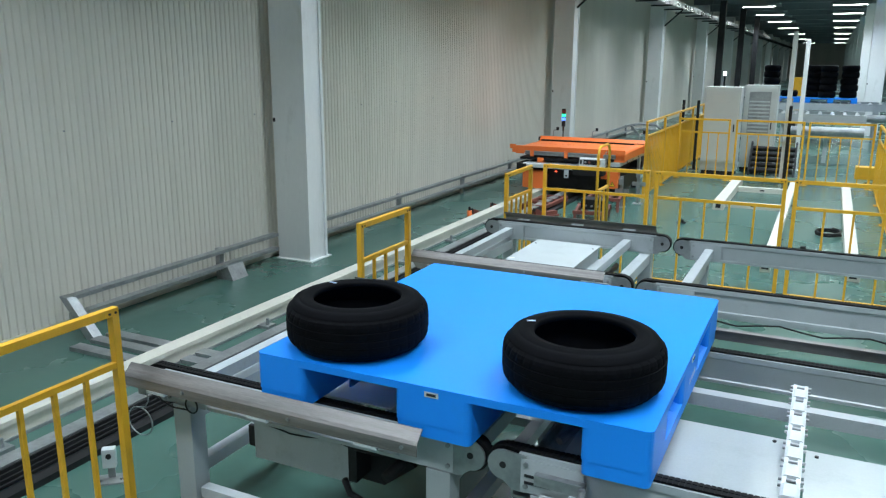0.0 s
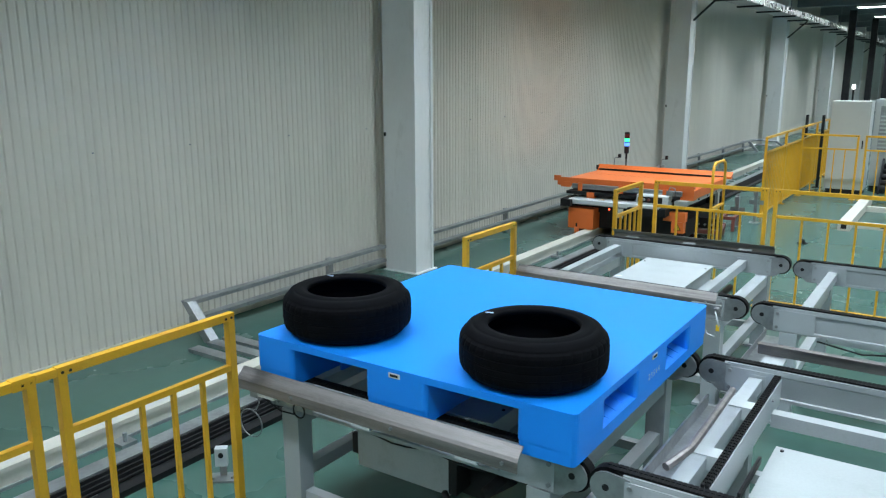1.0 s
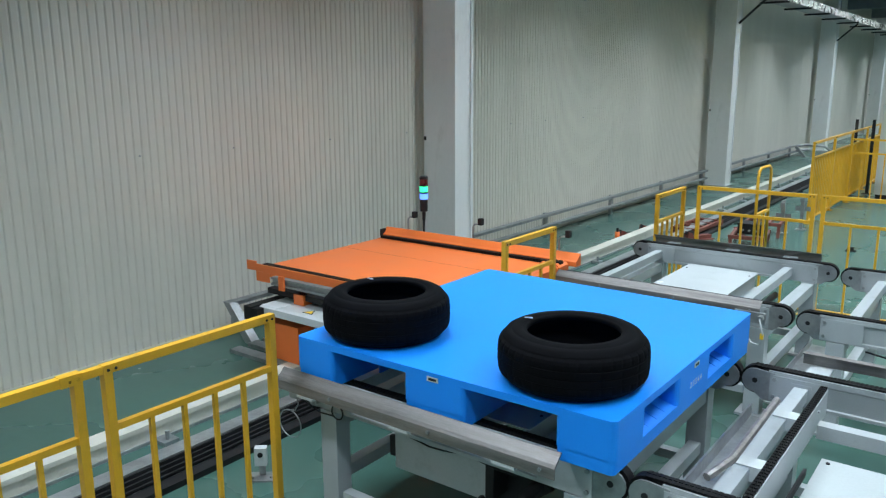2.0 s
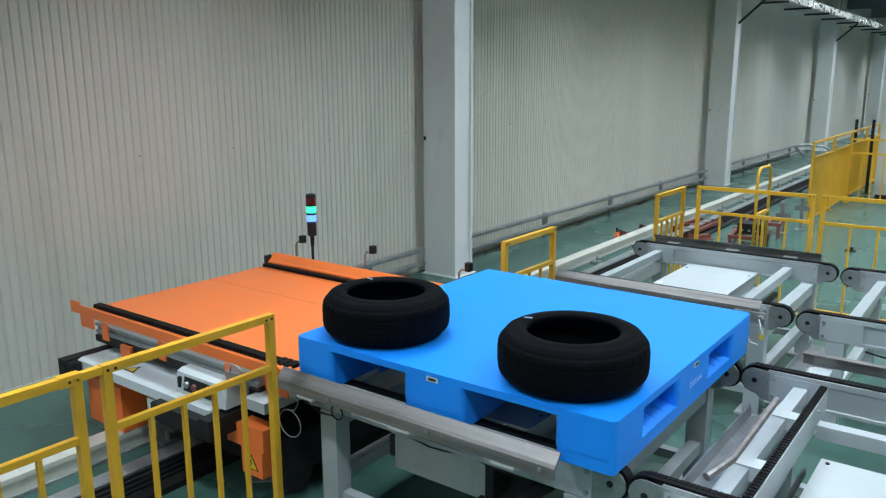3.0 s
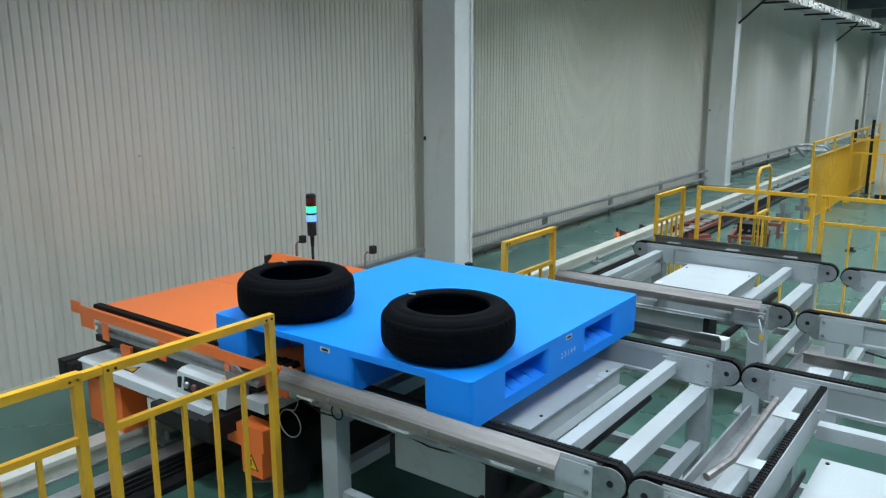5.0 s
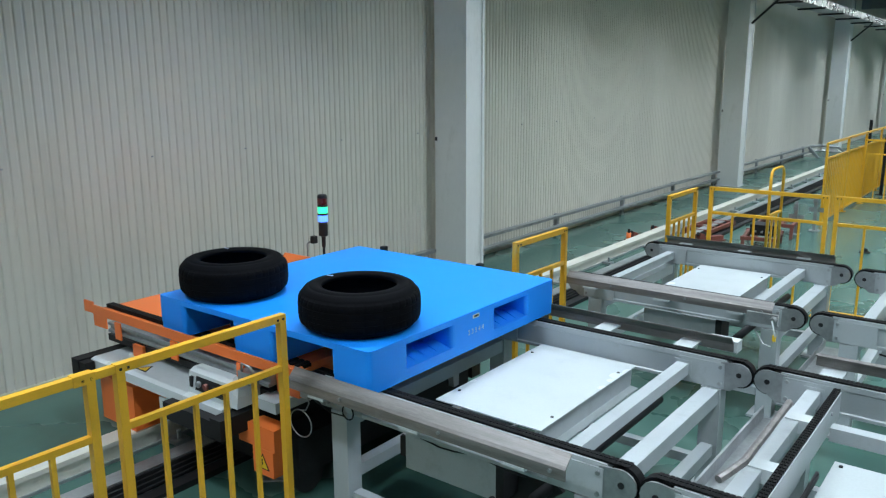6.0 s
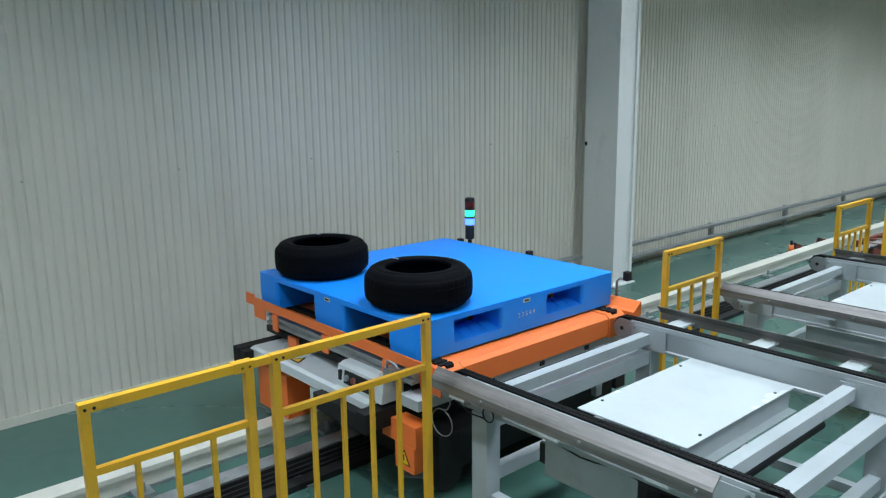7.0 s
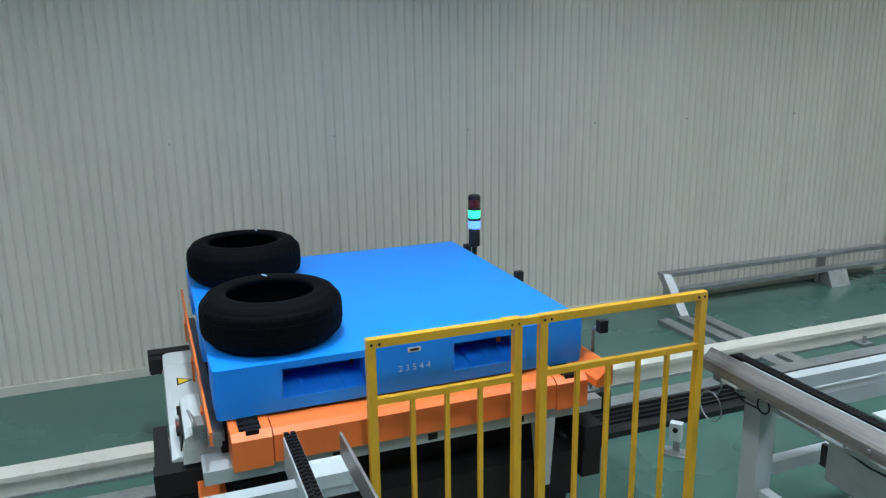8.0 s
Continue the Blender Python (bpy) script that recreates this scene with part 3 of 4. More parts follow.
part("clamp_block", box(0.30, 0.41, -0.135, -0.102, 0.600, 0.655), M_PLATE, CB, "white steel clamp block", 0.004)
for x in (0.32, 0.39):
    for z in (0.615, 0.64):
        part("clamp_bolt", rod((x, -0.135, z), (x, -0.146, z), 0.008, 6), M_ZINC, CB)
for z in (0.655, 0.628):
    part("panel_slot", box(0.115, 0.215, -0.0445, -0.0412, z - 0.005, z + 0.005), M_DARK, CB, "dark slot in the side panel")
drop = bmesh.new()
for k in range(9):
    for dy in (-0.012, 0.006):
        box(0.425, 0.447, -0.14 + dy, -0.132 + dy, 0.44 + 0.02 * k, 0.454 + 0.02 * k, drop)
    box(0.430, 0.442, -0.151, -0.127, 0.4545 + 0.02 * k, 0.4592 + 0.02 * k, drop)
part("drive_chain", drop, M_CHAIN, CB, "short hanging drive chain")
part("chain_guard", box(0.40, 0.47, -0.125, -0.052, 0.43, 0.555), M_GREY, CB, "grey chain guard", 0.004)
part("tensioner_arm", box(0.18, 0.44, -0.10, -0.05, 0.56, 0.60), M_PLATE, CB, "", 0.004)
part("beam_cable", tube([(0.35 + 0.12 * k, -0.05, 0.565 - 0.035 * math.sin(k * 0.8) ** 2) for k in range(16)], 0.006, 6), M_DARK, CD, "thin black cable", smooth=True)
plate = thing("drip_tray", "galvanised steel tray standing between the conveyors", "tray", (-1.12, 4.9, 0))
part("tray_floor", box(0, 0.2, -0.15, 1.15, 0.16, 0.17), M_ZINC, plate)
for y in (-0.1, 1.1):
    part("tray_leg", box(0.06, 0.14, y - 0.03, y + 0.03, 0, 0.16), M_GREY, plate)
part("tray_side", box(0, 0.008, -0.15, 1.15, 0.17, 0.22), M_ZINC, plate)

# stub of the next conveyor, ending over the fence line
ST = thing("conveyor_stub", "narrow light grey chain track ending at the fence", "conveyor", (0, 0.40, 0), "chain conveyors")
part("beam", box(-2.66, -0.3, -0.026, 0.026, TOP - 0.15, TOP - 0.014), M_GREY, ST, "", 0.004)
stub = bmesh.new()
s = -2.67
while s < -0.3:
    for dy in (-0.012, 0.012):
        box(s, s + 0.017, dy - 0.009, dy + 0.009, TOP - 0.012, TOP, stub)
    box(s + 0.017, s + 0.026, -0.006, 0.006, TOP - 0.013, TOP - 0.004, stub)
    s += 0.026
part("chain", stub, M_CHAIN, ST, "oiled black roller chain")
part("cross_member", box(-2.45, -2.39, -1.6, 0.20, TOP - 0.13, TOP - 0.07), M_GREY, ST, "", 0.004)
part("arm", box(-2.50, -2.38, 0.03, 0.16, TOP - 0.09, TOP - 0.04), M_PLATE, ST, "", 0.005)
part("guide_rail", extrude([(0.15, TOP - 0.04), (0.16, TOP - 0.04), (0.16, TOP + 0.05), (0.15, TOP + 0.05)], "x", -2.50, -0.4), M_STEEL, ST, "worn stainless steel guide rail")
for x in (-2.40, -0.5):
    for y in (0.0, -1.5):
        part("leg", box(x - 0.04, x + 0.04, y - 0.04, y + 0.04, 0.0, TOP - 0.15), M_GREY, ST, "", 0.005)


# ------------------------------------------------------------------ pallet and tyres
PAL = (1.585, 1.60, 0.203)


def digits(body, parent, m, size, mat):
    data = bpy.data.curves.new("printed_number", "FONT")
    data.body, data.size, data.extrude, data.align_x, data.align_y = body, size, 0.0006, "CENTER", "CENTER"
    data.space_character = 1.6
    data.materials.append(mat)
    ob = new("printed_number", data)
    ob.parent = parent
    ob.matrix_basis = m
    return tagged(ob, "white printed number")


def rounded(x0, x1, y0, y1, z0, z1, r=0.022):
    """A slab with rounded upright corners."""
    out = []
    for cx, cy, a0 in ((x1 - r, y1 - r, 0), (x0 + r, y1 - r, 90), (x0 + r, y0 + r, 180), (x1 - r, y0 + r, 270)):
        for k in range(5):
            a = radians(a0 + 22.5 * k)
            out.append((cx + r * math.cos(a), cy + r * math.sin(a)))
    return extrude(out, "z", z0, z1)


def pallet():
    ob = thing("pallet", "bright blue moulded plastic pallet with smooth top", "pallet")
    lx, ly, h = PAL
    d = 0.030
    part("deck", rounded(-lx / 2, lx / 2, -ly / 2, ly / 2, h - d, h, 0.026), M_BLUE, ob, "", 0.007)
    xs = ((-lx / 2, -0.565), (-0.155, 0.155), (0.555, lx / 2))
    ys = ((-ly / 2, -0.535), (-0.205, 0.185), (0.495, ly / 2))
    for a, b in xs:
        part("runner", rounded(a + 0.003, b - 0.003, -ly / 2 + 0.003, ly / 2 - 0.003, 0.0, 0.052), M_BLUE, ob, "", 0.007)
        for c, e in ys:
            bm = rounded(a, b, c, e, 0.0524, h - d, 0.024)
            part("block", bm, M_BLUE, ob, "", 0.004)
    for side in (-1, 1):
        for y0, y1 in ((-0.535, -0.205), (0.185, 0.495)):
            x = side * (lx / 2 - 0.006)
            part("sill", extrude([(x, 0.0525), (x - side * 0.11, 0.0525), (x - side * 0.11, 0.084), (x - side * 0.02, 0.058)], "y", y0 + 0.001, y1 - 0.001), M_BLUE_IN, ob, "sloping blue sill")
            # added backing that blocks light from behind, so the opening stays dark
            part("shade_panel", box(min(x - side * 0.26, x - side * 0.27), max(x - side * 0.26, x - side * 0.27), y0 + 0.001, y1 - 0.001, 0.0, h - d - 0.001), M_BLUE_IN, ob)
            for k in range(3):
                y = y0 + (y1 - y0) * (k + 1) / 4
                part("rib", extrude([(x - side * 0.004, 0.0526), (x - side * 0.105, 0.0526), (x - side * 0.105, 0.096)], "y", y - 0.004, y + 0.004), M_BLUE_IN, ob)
    # name plates in the rim, and the number on two sides
    for side in (-1, 1):
        part("rim_plate", box(-0.028, 0.028, side * (ly / 2 + 0.0015) - 0.0015, side * (ly / 2 + 0.0015) + 0.0015, h - 0.038, h - 0.018), M_PLATE, ob, "small grey rim plate")
        part("plate_slot", box(-0.019, 0.019, side * (ly / 2 + 0.0035) - 0.0008, side * (ly / 2 + 0.0035) + 0.0008, h - 0.033, h - 0.023), M_DARK, ob)
        part("rim_plate", box(side * (lx / 2 + 0.0015) - 0.0015, side * (lx / 2 + 0.0015) + 0.0015, -0.028, 0.028, h - 0.038, h - 0.018), M_PLATE, ob, "small grey rim plate")
        part("plate_slot", box(side * (lx / 2 + 0.0035) - 0.0008, side * (lx / 2 + 0.0035) + 0.0008, -0.019, 0.019, h - 0.033, h - 0.023), M_DARK, ob)
    digits("23544", ob, pose(lx / 2 + 0.002, 0.0, 0.098, 90, 0, 90), 0.038, M_WHITE)
    return ob


TR, TW, TI = 0.294, 0.210, 0.180


def tyre():
    ob = thing("tyre", "new black rubber car tyre lying on the blue pallet", "tyre", group="tyres on the pallet")
    R, w, ri = TR, TW, TI
    n = 168
    prof = [(R - 0.020, 0.030, 0), (R - 0.008, 0.040, 1), (R - 0.003, 0.052, 1), (R - 0.0015, 0.066, 1), (R - 0.001, 0.068, 2), (R - 0.001, 0.074, 2), (R, 0.076, 3), (R, 0.098, 3), (R, 0.100, 2), (R, 0.106, 2), (R, 0.108, 3), (R, 0.132, 3), (R - 0.001, 0.134, 2), (R - 0.001, 0.140, 2), (R - 0.0015, 0.142, 1), (R - 0.003, 0.156, 1), (R - 0.008, 0.168, 1), (R - 0.020, 0.178, 0)]
    bm = bmesh.new()
    rings = []
    for r, z, kind in prof:
        ring = []
        for i in range(n):
            a = 2 * math.pi * (i + (3 * abs(z / w - 0.5) if kind else 0)) / n
            rr = r - (0.002 if kind == 2 else 0.002 if kind == 1 and i % 4 == 0 else 0.0012 if kind == 3 and i % 8 == 0 else 0.0)
            ring.append(bm.verts.new((rr * math.cos(a), rr * math.sin(a), z)))
        rings.append(ring)
    for p, q in zip(rings, rings[1:]):
        for i in range(n):
            j = (i + 1) % n
            bm.faces.new((p[i], p[j], q[j], q[i]))
    part("tread", bm, M_TYRE, ob, "grooved black tread")
    for flip in (False, True):
        wall = [(R - 0.020, w - 0.030), (R - 0.032, w - 0.014), (R - 0.050, w - 0.005), (R - 0.054, w - 0.007), (R - 0.058, w - 0.003), (R - 0.080, w), (ri + 0.016, w - 0.002), (ri + 0.013, w - 0.005), (ri + 0.006, w - 0.004), (ri, w - 0.012), (ri + 0.002, w - 0.026), (ri + 0.03, w - 0.022), (R - 0.055, w - 0.030), (R - 0.030, w - 0.045), (R - 0.024, w / 2 + 0.002)]
        if flip:
            wall = [(r, w - z) for r, z in wall]
        part("sidewall", lathe(wall, 84, closed=False), M_TYRE, ob, "smooth black sidewall", smooth=True)
    part("sticker", box(-0.200, -0.168, 0.088, 0.098, w - 0.002, w + 0.0012), M_WHITE, ob, "tiny white sticker")
    return ob


PALLET = pallet()
TYRES = [(tyre(), (-0.49, -0.51), 0), (tyre(), (0.477, -0.52), 25)]


# ------------------------------------------------------------------ rail shuttle
def shuttle():
    """x as in the hall; y from the middle of the deck."""
    ob = thing("rail_shuttle", "orange rail-guided shuttle car with chain deck", "rail vehicle", (0, 3.13, 0))
    deck = part("deck", box(-4.55, -2.86, -0.62, 0.62, 0.675, 0.722), M_ORANGE, ob, "", 0.005)
    part("deck_seam", box(-4.545, -2.865, 0.18, 0.1815, 0.722, 0.7225), M_RED, deck)
    for s in (-1, 1):
        ch = bmesh.new()
        x = -4.54
        while x < -2.74:
            box(x, x + 0.022, s * 0.675 - 0.024, s * 0.675 + 0.024, 0.722, 0.745, ch)
            x += 0.027
        part("chain", ch, M_CHAIN, ob, "dark conveyor chain")
        part("chain_channel", box(-4.56, -2.74, s * 0.675 - 0.045, s * 0.675 + 0.045, 0.66, 0.721), M_ORANGE, ob)
    part("near_flange", extrude([(-0.83, 0.728), (-0.82, 0.728), (-0.82, 0.783), (-0.83, 0.783)], "x", -4.46, -2.70), M_ORANGE, ob, "", 0.002)
    part("flange_tab", box(-4.56, -4.46, -0.83, -0.82, 0.73, 0.80), M_ORANGE, ob, "", 0.003)
    part("flange_drop", box(-4.46, -4.32, -0.829, -0.821, 0.655, 0.727), M_ORANGE, ob)
    part("far_flange", extrude([(0.76, 0.70), (0.84, 0.70), (0.84, 0.79), (0.83, 0.79), (0.78, 0.745), (0.76, 0.735)], "x", -4.62, -2.66), M_ORANGE, ob, "", 0.003)
    part("end_stop", box(-4.625, -4.605, 0.74, 0.80, 0.72, 0.78), M_DARK, ob)
    # rail with brackets and sensor under the near flange
    part("slot_rail", extrude([(-0.83, 0.645), (-0.78, 0.645), (-0.78, 0.705), (-0.83, 0.705), (-0.83, 0.69), (-0.815, 0.685), (-0.815, 0.665), (-0.83, 0.66)], "x", -4.30, -2.85), M_ZINC, ob, "aluminium slot rail")
    for x in (-4.18, -3.62, -3.05):
        part("bracket", box(x - 0.03, x + 0.03, -0.84, -0.8305, 0.62, 0.725), M_ORANGE, ob, "", 0.002)
    part("sensor_mount", box(-3.02, -2.93, -0.88, -0.8305, 0.65, 0.71), M_ZINC, ob, "small metal sensor mount", 0.004)
    part("sensor_wire", tube([(-3.0, -0.87, 0.70), (-2.97, -0.89, 0.76), (-2.92, -0.88, 0.75), (-2.90, -0.85, 0.67)], 0.006, 6), M_ZINC, ob, smooth=True)
    part("lift_frame", box(-4.40, -2.90, -0.78, 0.78, 0.56, 0.60), M_DARK, ob)
    part("lift_arm", box(-4.1, -4.0, -0.80, -0.70, 0.45, 0.60), M_ORANGE, ob, "", 0.006)
    part("lift_arm", box(-3.4, -3.3, -0.72, -0.62, 0.45, 0.60), M_ORANGE, ob, "", 0.006)
    # end beam at the conveyor side, with chain ends showing
    beam = part("end_beam", extrude([(-2.86, 0.735), (-2.75, 0.735), (-2.725, 0.715), (-2.725, 0.605), (-2.77, 0.60), (-2.86, 0.60)], "y", -0.60, 0.60), M_ORANGE, ob, "", 0.005)
    for s in (-1, 1):
        cheek = part("end_cheek", extrude([(-2.88, 0.738), (-2.75, 0.738), (-2.72, 0.715), (-2.72, 0.595), (-2.88, 0.595)], "y", s * 0.605 if s > 0 else -0.755, 0.755 if s > 0 else -0.605), M_ORANGE, ob, "", 0.005)
        for dx in (0.0, 0.04, 0.08):
            part("chain_end", box(-2.86 + dx, -2.835 + dx, s * 0.682 - 0.04, s * 0.682 + 0.04, 0.7385, 0.747), M_CHAIN, cheek, "dark chain end")
    part("under_frame", box(-2.92, -2.77, -0.86, 0.86, 0.535, 0.59), M_GREY, ob, "grey steel frame", 0.005)
    for y in (-0.35, 0.05, 0.45):
        part("frame_label", box(-2.769, -2.765, y - 0.02, y + 0.02, 0.548, 0.575), M_DARK, ob)
    part("leg_bracket", extrude([(0.52, 0.54), (0.62, 0.54), (0.60, 0.22), (0.55, 0.22)], "x", -2.80, -2.76), M_GREY, ob, "grey steel leg", 0.004)
    # chassis, with an added dark block below that shuts light out underneath
    part("chassis", box(-4.35, -2.98, -0.74, 0.80, 0.34, 0.43), M_DARK, ob, "", 0.01)
    part("underside_shade_block", box(-4.20, -2.80, -0.70, 0.76, 0.125, 0.34), M_DARK, ob, "", 0.02)
    for s in (-1, 1):
        part("side_box", box(-4.30, -3.95, s * 0.79 - 0.12, s * 0.79 + 0.12, 0.13, 0.40), M_ORANGE, ob, "orange wheel cover", 0.012)
        part("skirt_box", box(-3.04, -2.77, s * 0.83 - 0.05, s * 0.83 + 0.05, 0.34, 0.455), M_ORANGE if s < 0 else M_DARK, ob, "orange end cover" if s < 0 else "dark end cover", 0.006)
        part("skirt_plate", box(-2.935, -2.785, s * 0.83 - 0.05, s * 0.83 + 0.045, 0.20, 0.338), M_ORANGE if s < 0 else M_DARK, ob, "orange corner cover" if s < 0 else "dark corner cover", 0.010)
        for x in (-4.05, -2.85):
            part("wheel", rod((x - 0.03, s * 0.62, 0.11 if x < -4 else 0.11), (x + 0.03, s * 0.62, 0.11), 0.10 if x > -4 else 0.05, 20), M_DARK, ob, "dark steel wheel")
    # warning sticker
    tri = [(-0.045, -0.04), (0.045, -0.04), (0.0, 0.04)]
    part("warning_sticker", extrude([(-2.86 + a, 0.275 + b) for a, b in tri], "y", -0.883, -0.8805), M_DARK, ob, "black and yellow warning triangle")
    part("sticker_face", extrude([(-2.86 + a * 0.8, 0.273 + b * 0.8) for a, b in tri], "y", -0.885, -0.8832), M_SIGN, ob)
    part("sticker_bolt", extrude([(-2.863, 0.290), (-2.855, 0.290), (-2.860, 0.271), (-2.852, 0.271), (-2.866, 0.250), (-2.862, 0.266), (-2.870, 0.266)], "y", -0.8865, -0.8852), M_DARK, ob)
    # hood platforms with bumpers at both ends of the car
    for s in (-1, 1):
        hood = part("hood", extrude([(s * 0.52, 0.455), (s * 0.94, 0.455), (s * 0.97, 0.47), (s * 0.965, 0.518), (s * 0.94, 0.528), (s * 0.52, 0.528)], "x", -4.28, -3.05), M_PLATE, ob, "white sheet-metal hood", 0.006)
        for x0, x1, z0 in ((-4.36, -4.283, 0.43), (-3.047, -2.965, 0.41)):
            part("bumper", box(x0, x1, min(s * 0.60, s * 1.04), max(s * 0.60, s * 1.04), z0, z0 + 0.10), M_BUMPER, ob, "black rubber bumper", 0.025)
        part("bumper_bar", box(-3.45, -2.97, min(s * 0.975, s * 1.035), max(s * 0.975, s * 1.035), 0.40, 0.49), M_BUMPER, ob, "black rubber bumper", 0.02)
        part("bumper_corner", box(-4.35, -4.22, min(s * 0.975, s * 1.035), max(s * 0.975, s * 1.035), 0.435, 0.52), M_BUMPER, ob, "black rubber bumper", 0.02)
        part("hood_opening", box(-3.78, -3.48, min(s * 0.55, s * 0.72), max(s * 0.55, s * 0.72), 0.5282, 0.532), M_DARK, hood)
        part("hood_opening", box(-4.25, -4.02, min(s * 0.55, s * 0.72), max(s * 0.55, s * 0.72), 0.5282, 0.532), M_DARK, hood)
        part("latch_plate", box(-3.60, -3.53, min(s * 0.952, s * 0.962), max(s * 0.952, s * 0.962), 0.33, 0.454), M_PLATE, ob, "white latch plate", 0.002)
        part("latch_hole", rod((-3.565, s * 0.9622, 0.365), (-3.565, s * 0.965, 0.365), 0.015, 12), M_DARK, ob)
    part("hood_sticker", extrude([(-3.90, -0.91), (-3.80, -0.91), (-3.85, -0.83)], "z", 0.5282, 0.5296), M_DARK, ob, "small warning triangle")
    part("hood_sticker_face", extrude([(-3.885, -0.902), (-3.815, -0.902), (-3.85, -0.846)], "z", 0.5297, 0.5306), M_SIGN, ob)
    # socket box on the near hood
    cbx = part("socket_box", extrude([(-0.925, 0.528), (-0.76, 0.528), (-0.76, 0.652), (-0.88, 0.652), (-0.91, 0.638)], "x", -3.38, -2.98), M_PLATE, ob, "white control box with sockets", 0.006)
    part("socket_panel", extrude([(-0.9245, 0.553), (-0.914, 0.624), (-0.919, 0.625), (-0.9295, 0.554)], "x", -3.31, -3.05), M_DARK, cbx, "dark socket panel")
    for x in (-3.28, -3.22, -3.155):
        part("socket", rod((x, -0.922, 0.590), (x, -0.938, 0.588), 0.017, 12), M_BUMPER if x > -3.2 else M_RED if x > -3.25 else M_ZINC, cbx)
    part("slot", box(-3.36, -3.34, -0.928, -0.912, 0.56, 0.615), M_DARK, cbx)
    # beacon and light barriers behind the far flange
    bx, by = -4.21, 0.86
    part("mast", rod((bx, by, 0.60), (bx, by, 0.975), 0.010, 10), M_DARK, ob, "black mast", smooth=True)
    part("mast_foot", box(bx - 0.03, bx + 0.03, 0.82, by + 0.03, 0.585, 0.60), M_DARK, ob)
    bea = part("beacon_base", lathe([(0.001, 0.90), (0.014, 0.90), (0.016, 0.975), (0.034, 0.985), (0.034, 1.075), (0.030, 1.085), (0.001, 1.085)], 18), M_DARK, ob, "black beacon base", smooth=False)
    bea.location = (bx, by, -0.014)
    for z, mm, lab in ((1.090, M_BLUE_ON, "glowing blue lens"), (1.154, M_GREEN_ON, "glowing green lens"), (1.217, M_RED_OFF, "unlit red lens")):
        lens = part("lens", lathe([(0.001, z), (0.033, z), (0.037, z + 0.006), (0.037, z + 0.048), (0.033, z + 0.054), (0.033, z + 0.062), (0.001, z + 0.062)], 18), mm, ob, lab)
        lens.location = (bx, by, -0.014)
        ring = part("ring", lathe([(0.034, z + 0.050), (0.0375, z + 0.050), (0.0375, z + 0.064), (0.034, z + 0.064)], 18), M_DARK, ob)
        ring.location = (bx, by, -0.014)
    cap = part("beacon_cap", lathe([(0.001, 1.280), (0.035, 1.280), (0.035, 1.288), (0.028, 1.294), (0.001, 1.294)], 18), M_DARK, ob)
    cap.location = (bx, by, -0.014)
    for x, top in ((-4.31, 0.955), (-3.60, 0.965), (-2.78, 0.955)):
        base = x - 0.08
        part("barrier_arm", tube([(base, 0.86, 0.60), (base, 0.86, top - 0.075), (base + 0.02, 0.86, top - 0.055), (x, 0.86, top - 0.05)], 0.008, 8), M_ZINC, ob, "thin steel bracket", smooth=True)
        part("barrier_head", box(x - 0.018, x + 0.018, 0.835, 0.875, top - 0.055, top), M_DARK, ob, "small black light barrier", 0.004)
        part("barrier_foot", box(base - 0.03, base + 0.03, 0.82, 0.89, 0.585, 0.60), M_ZINC, ob)
    return ob


SHUTTLE = shuttle()
M_LED = material("lit_red_led", (1.0, 0.08, 0.03), 0.4, 0, 0, bump=0, emit=6)
part("indicator", rod((-3.80, -0.755, 0.39), (-3.80, -0.735, 0.39), 0.010, 10), M_LED, SHUTTLE, "small red indicator light")


# ------------------------------------------------------------------ red brackets left beside the rails
def red_bracket(x, y, turn):
    ob = thing("rail_stop", "red painted steel stop bracket beside the rail", "bracket", (x, y, 0), "red stop brackets")
    part("base", box(-0.24, 0.24, -0.06, 0.06, 0, 0.02), M_RED, ob, "", 0.004)
    part("upright", extrude([(-0.18, 0.02), (-0.06, 0.02), (-0.10, 0.11), (-0.16, 0.13)], "y", -0.04, 0.04), M_RED, ob, "", 0.006)
    part("arm", box(-0.055, 0.22, -0.04, 0.04, 0.021, 0.07), M_RED, ob, "", 0.006)
    part("pad", rod((-0.18, 0, 0.10), (-0.155, 0, 0.125), 0.02, 10), M_DARK, ob)
    ob.matrix_basis = pose(x, y, 0, 0, 0, turn)


for x, y, a in ((-4.17, 9.75, 66), (-4.12, 10.30, 74), (-3.40, 10.15, 60)):
    red_bracket(x, y, a)
stop = thing("stop_post", "short orange stop post beside the rail", "post", (-4.18, 9.38, 0), "red stop brackets")
part("post_tube", rod((0, 0, 0.012), (0, 0, 0.15), 0.032, 12), M_ORANGE, stop, smooth=True)
part("cap", rod((0, 0, 0.15), (0, 0, 0.20), 0.016, 10), M_DARK, stop)
part("foot", box(-0.06, 0.06, -0.06, 0.06, 0, 0.012), M_ORANGE, stop)


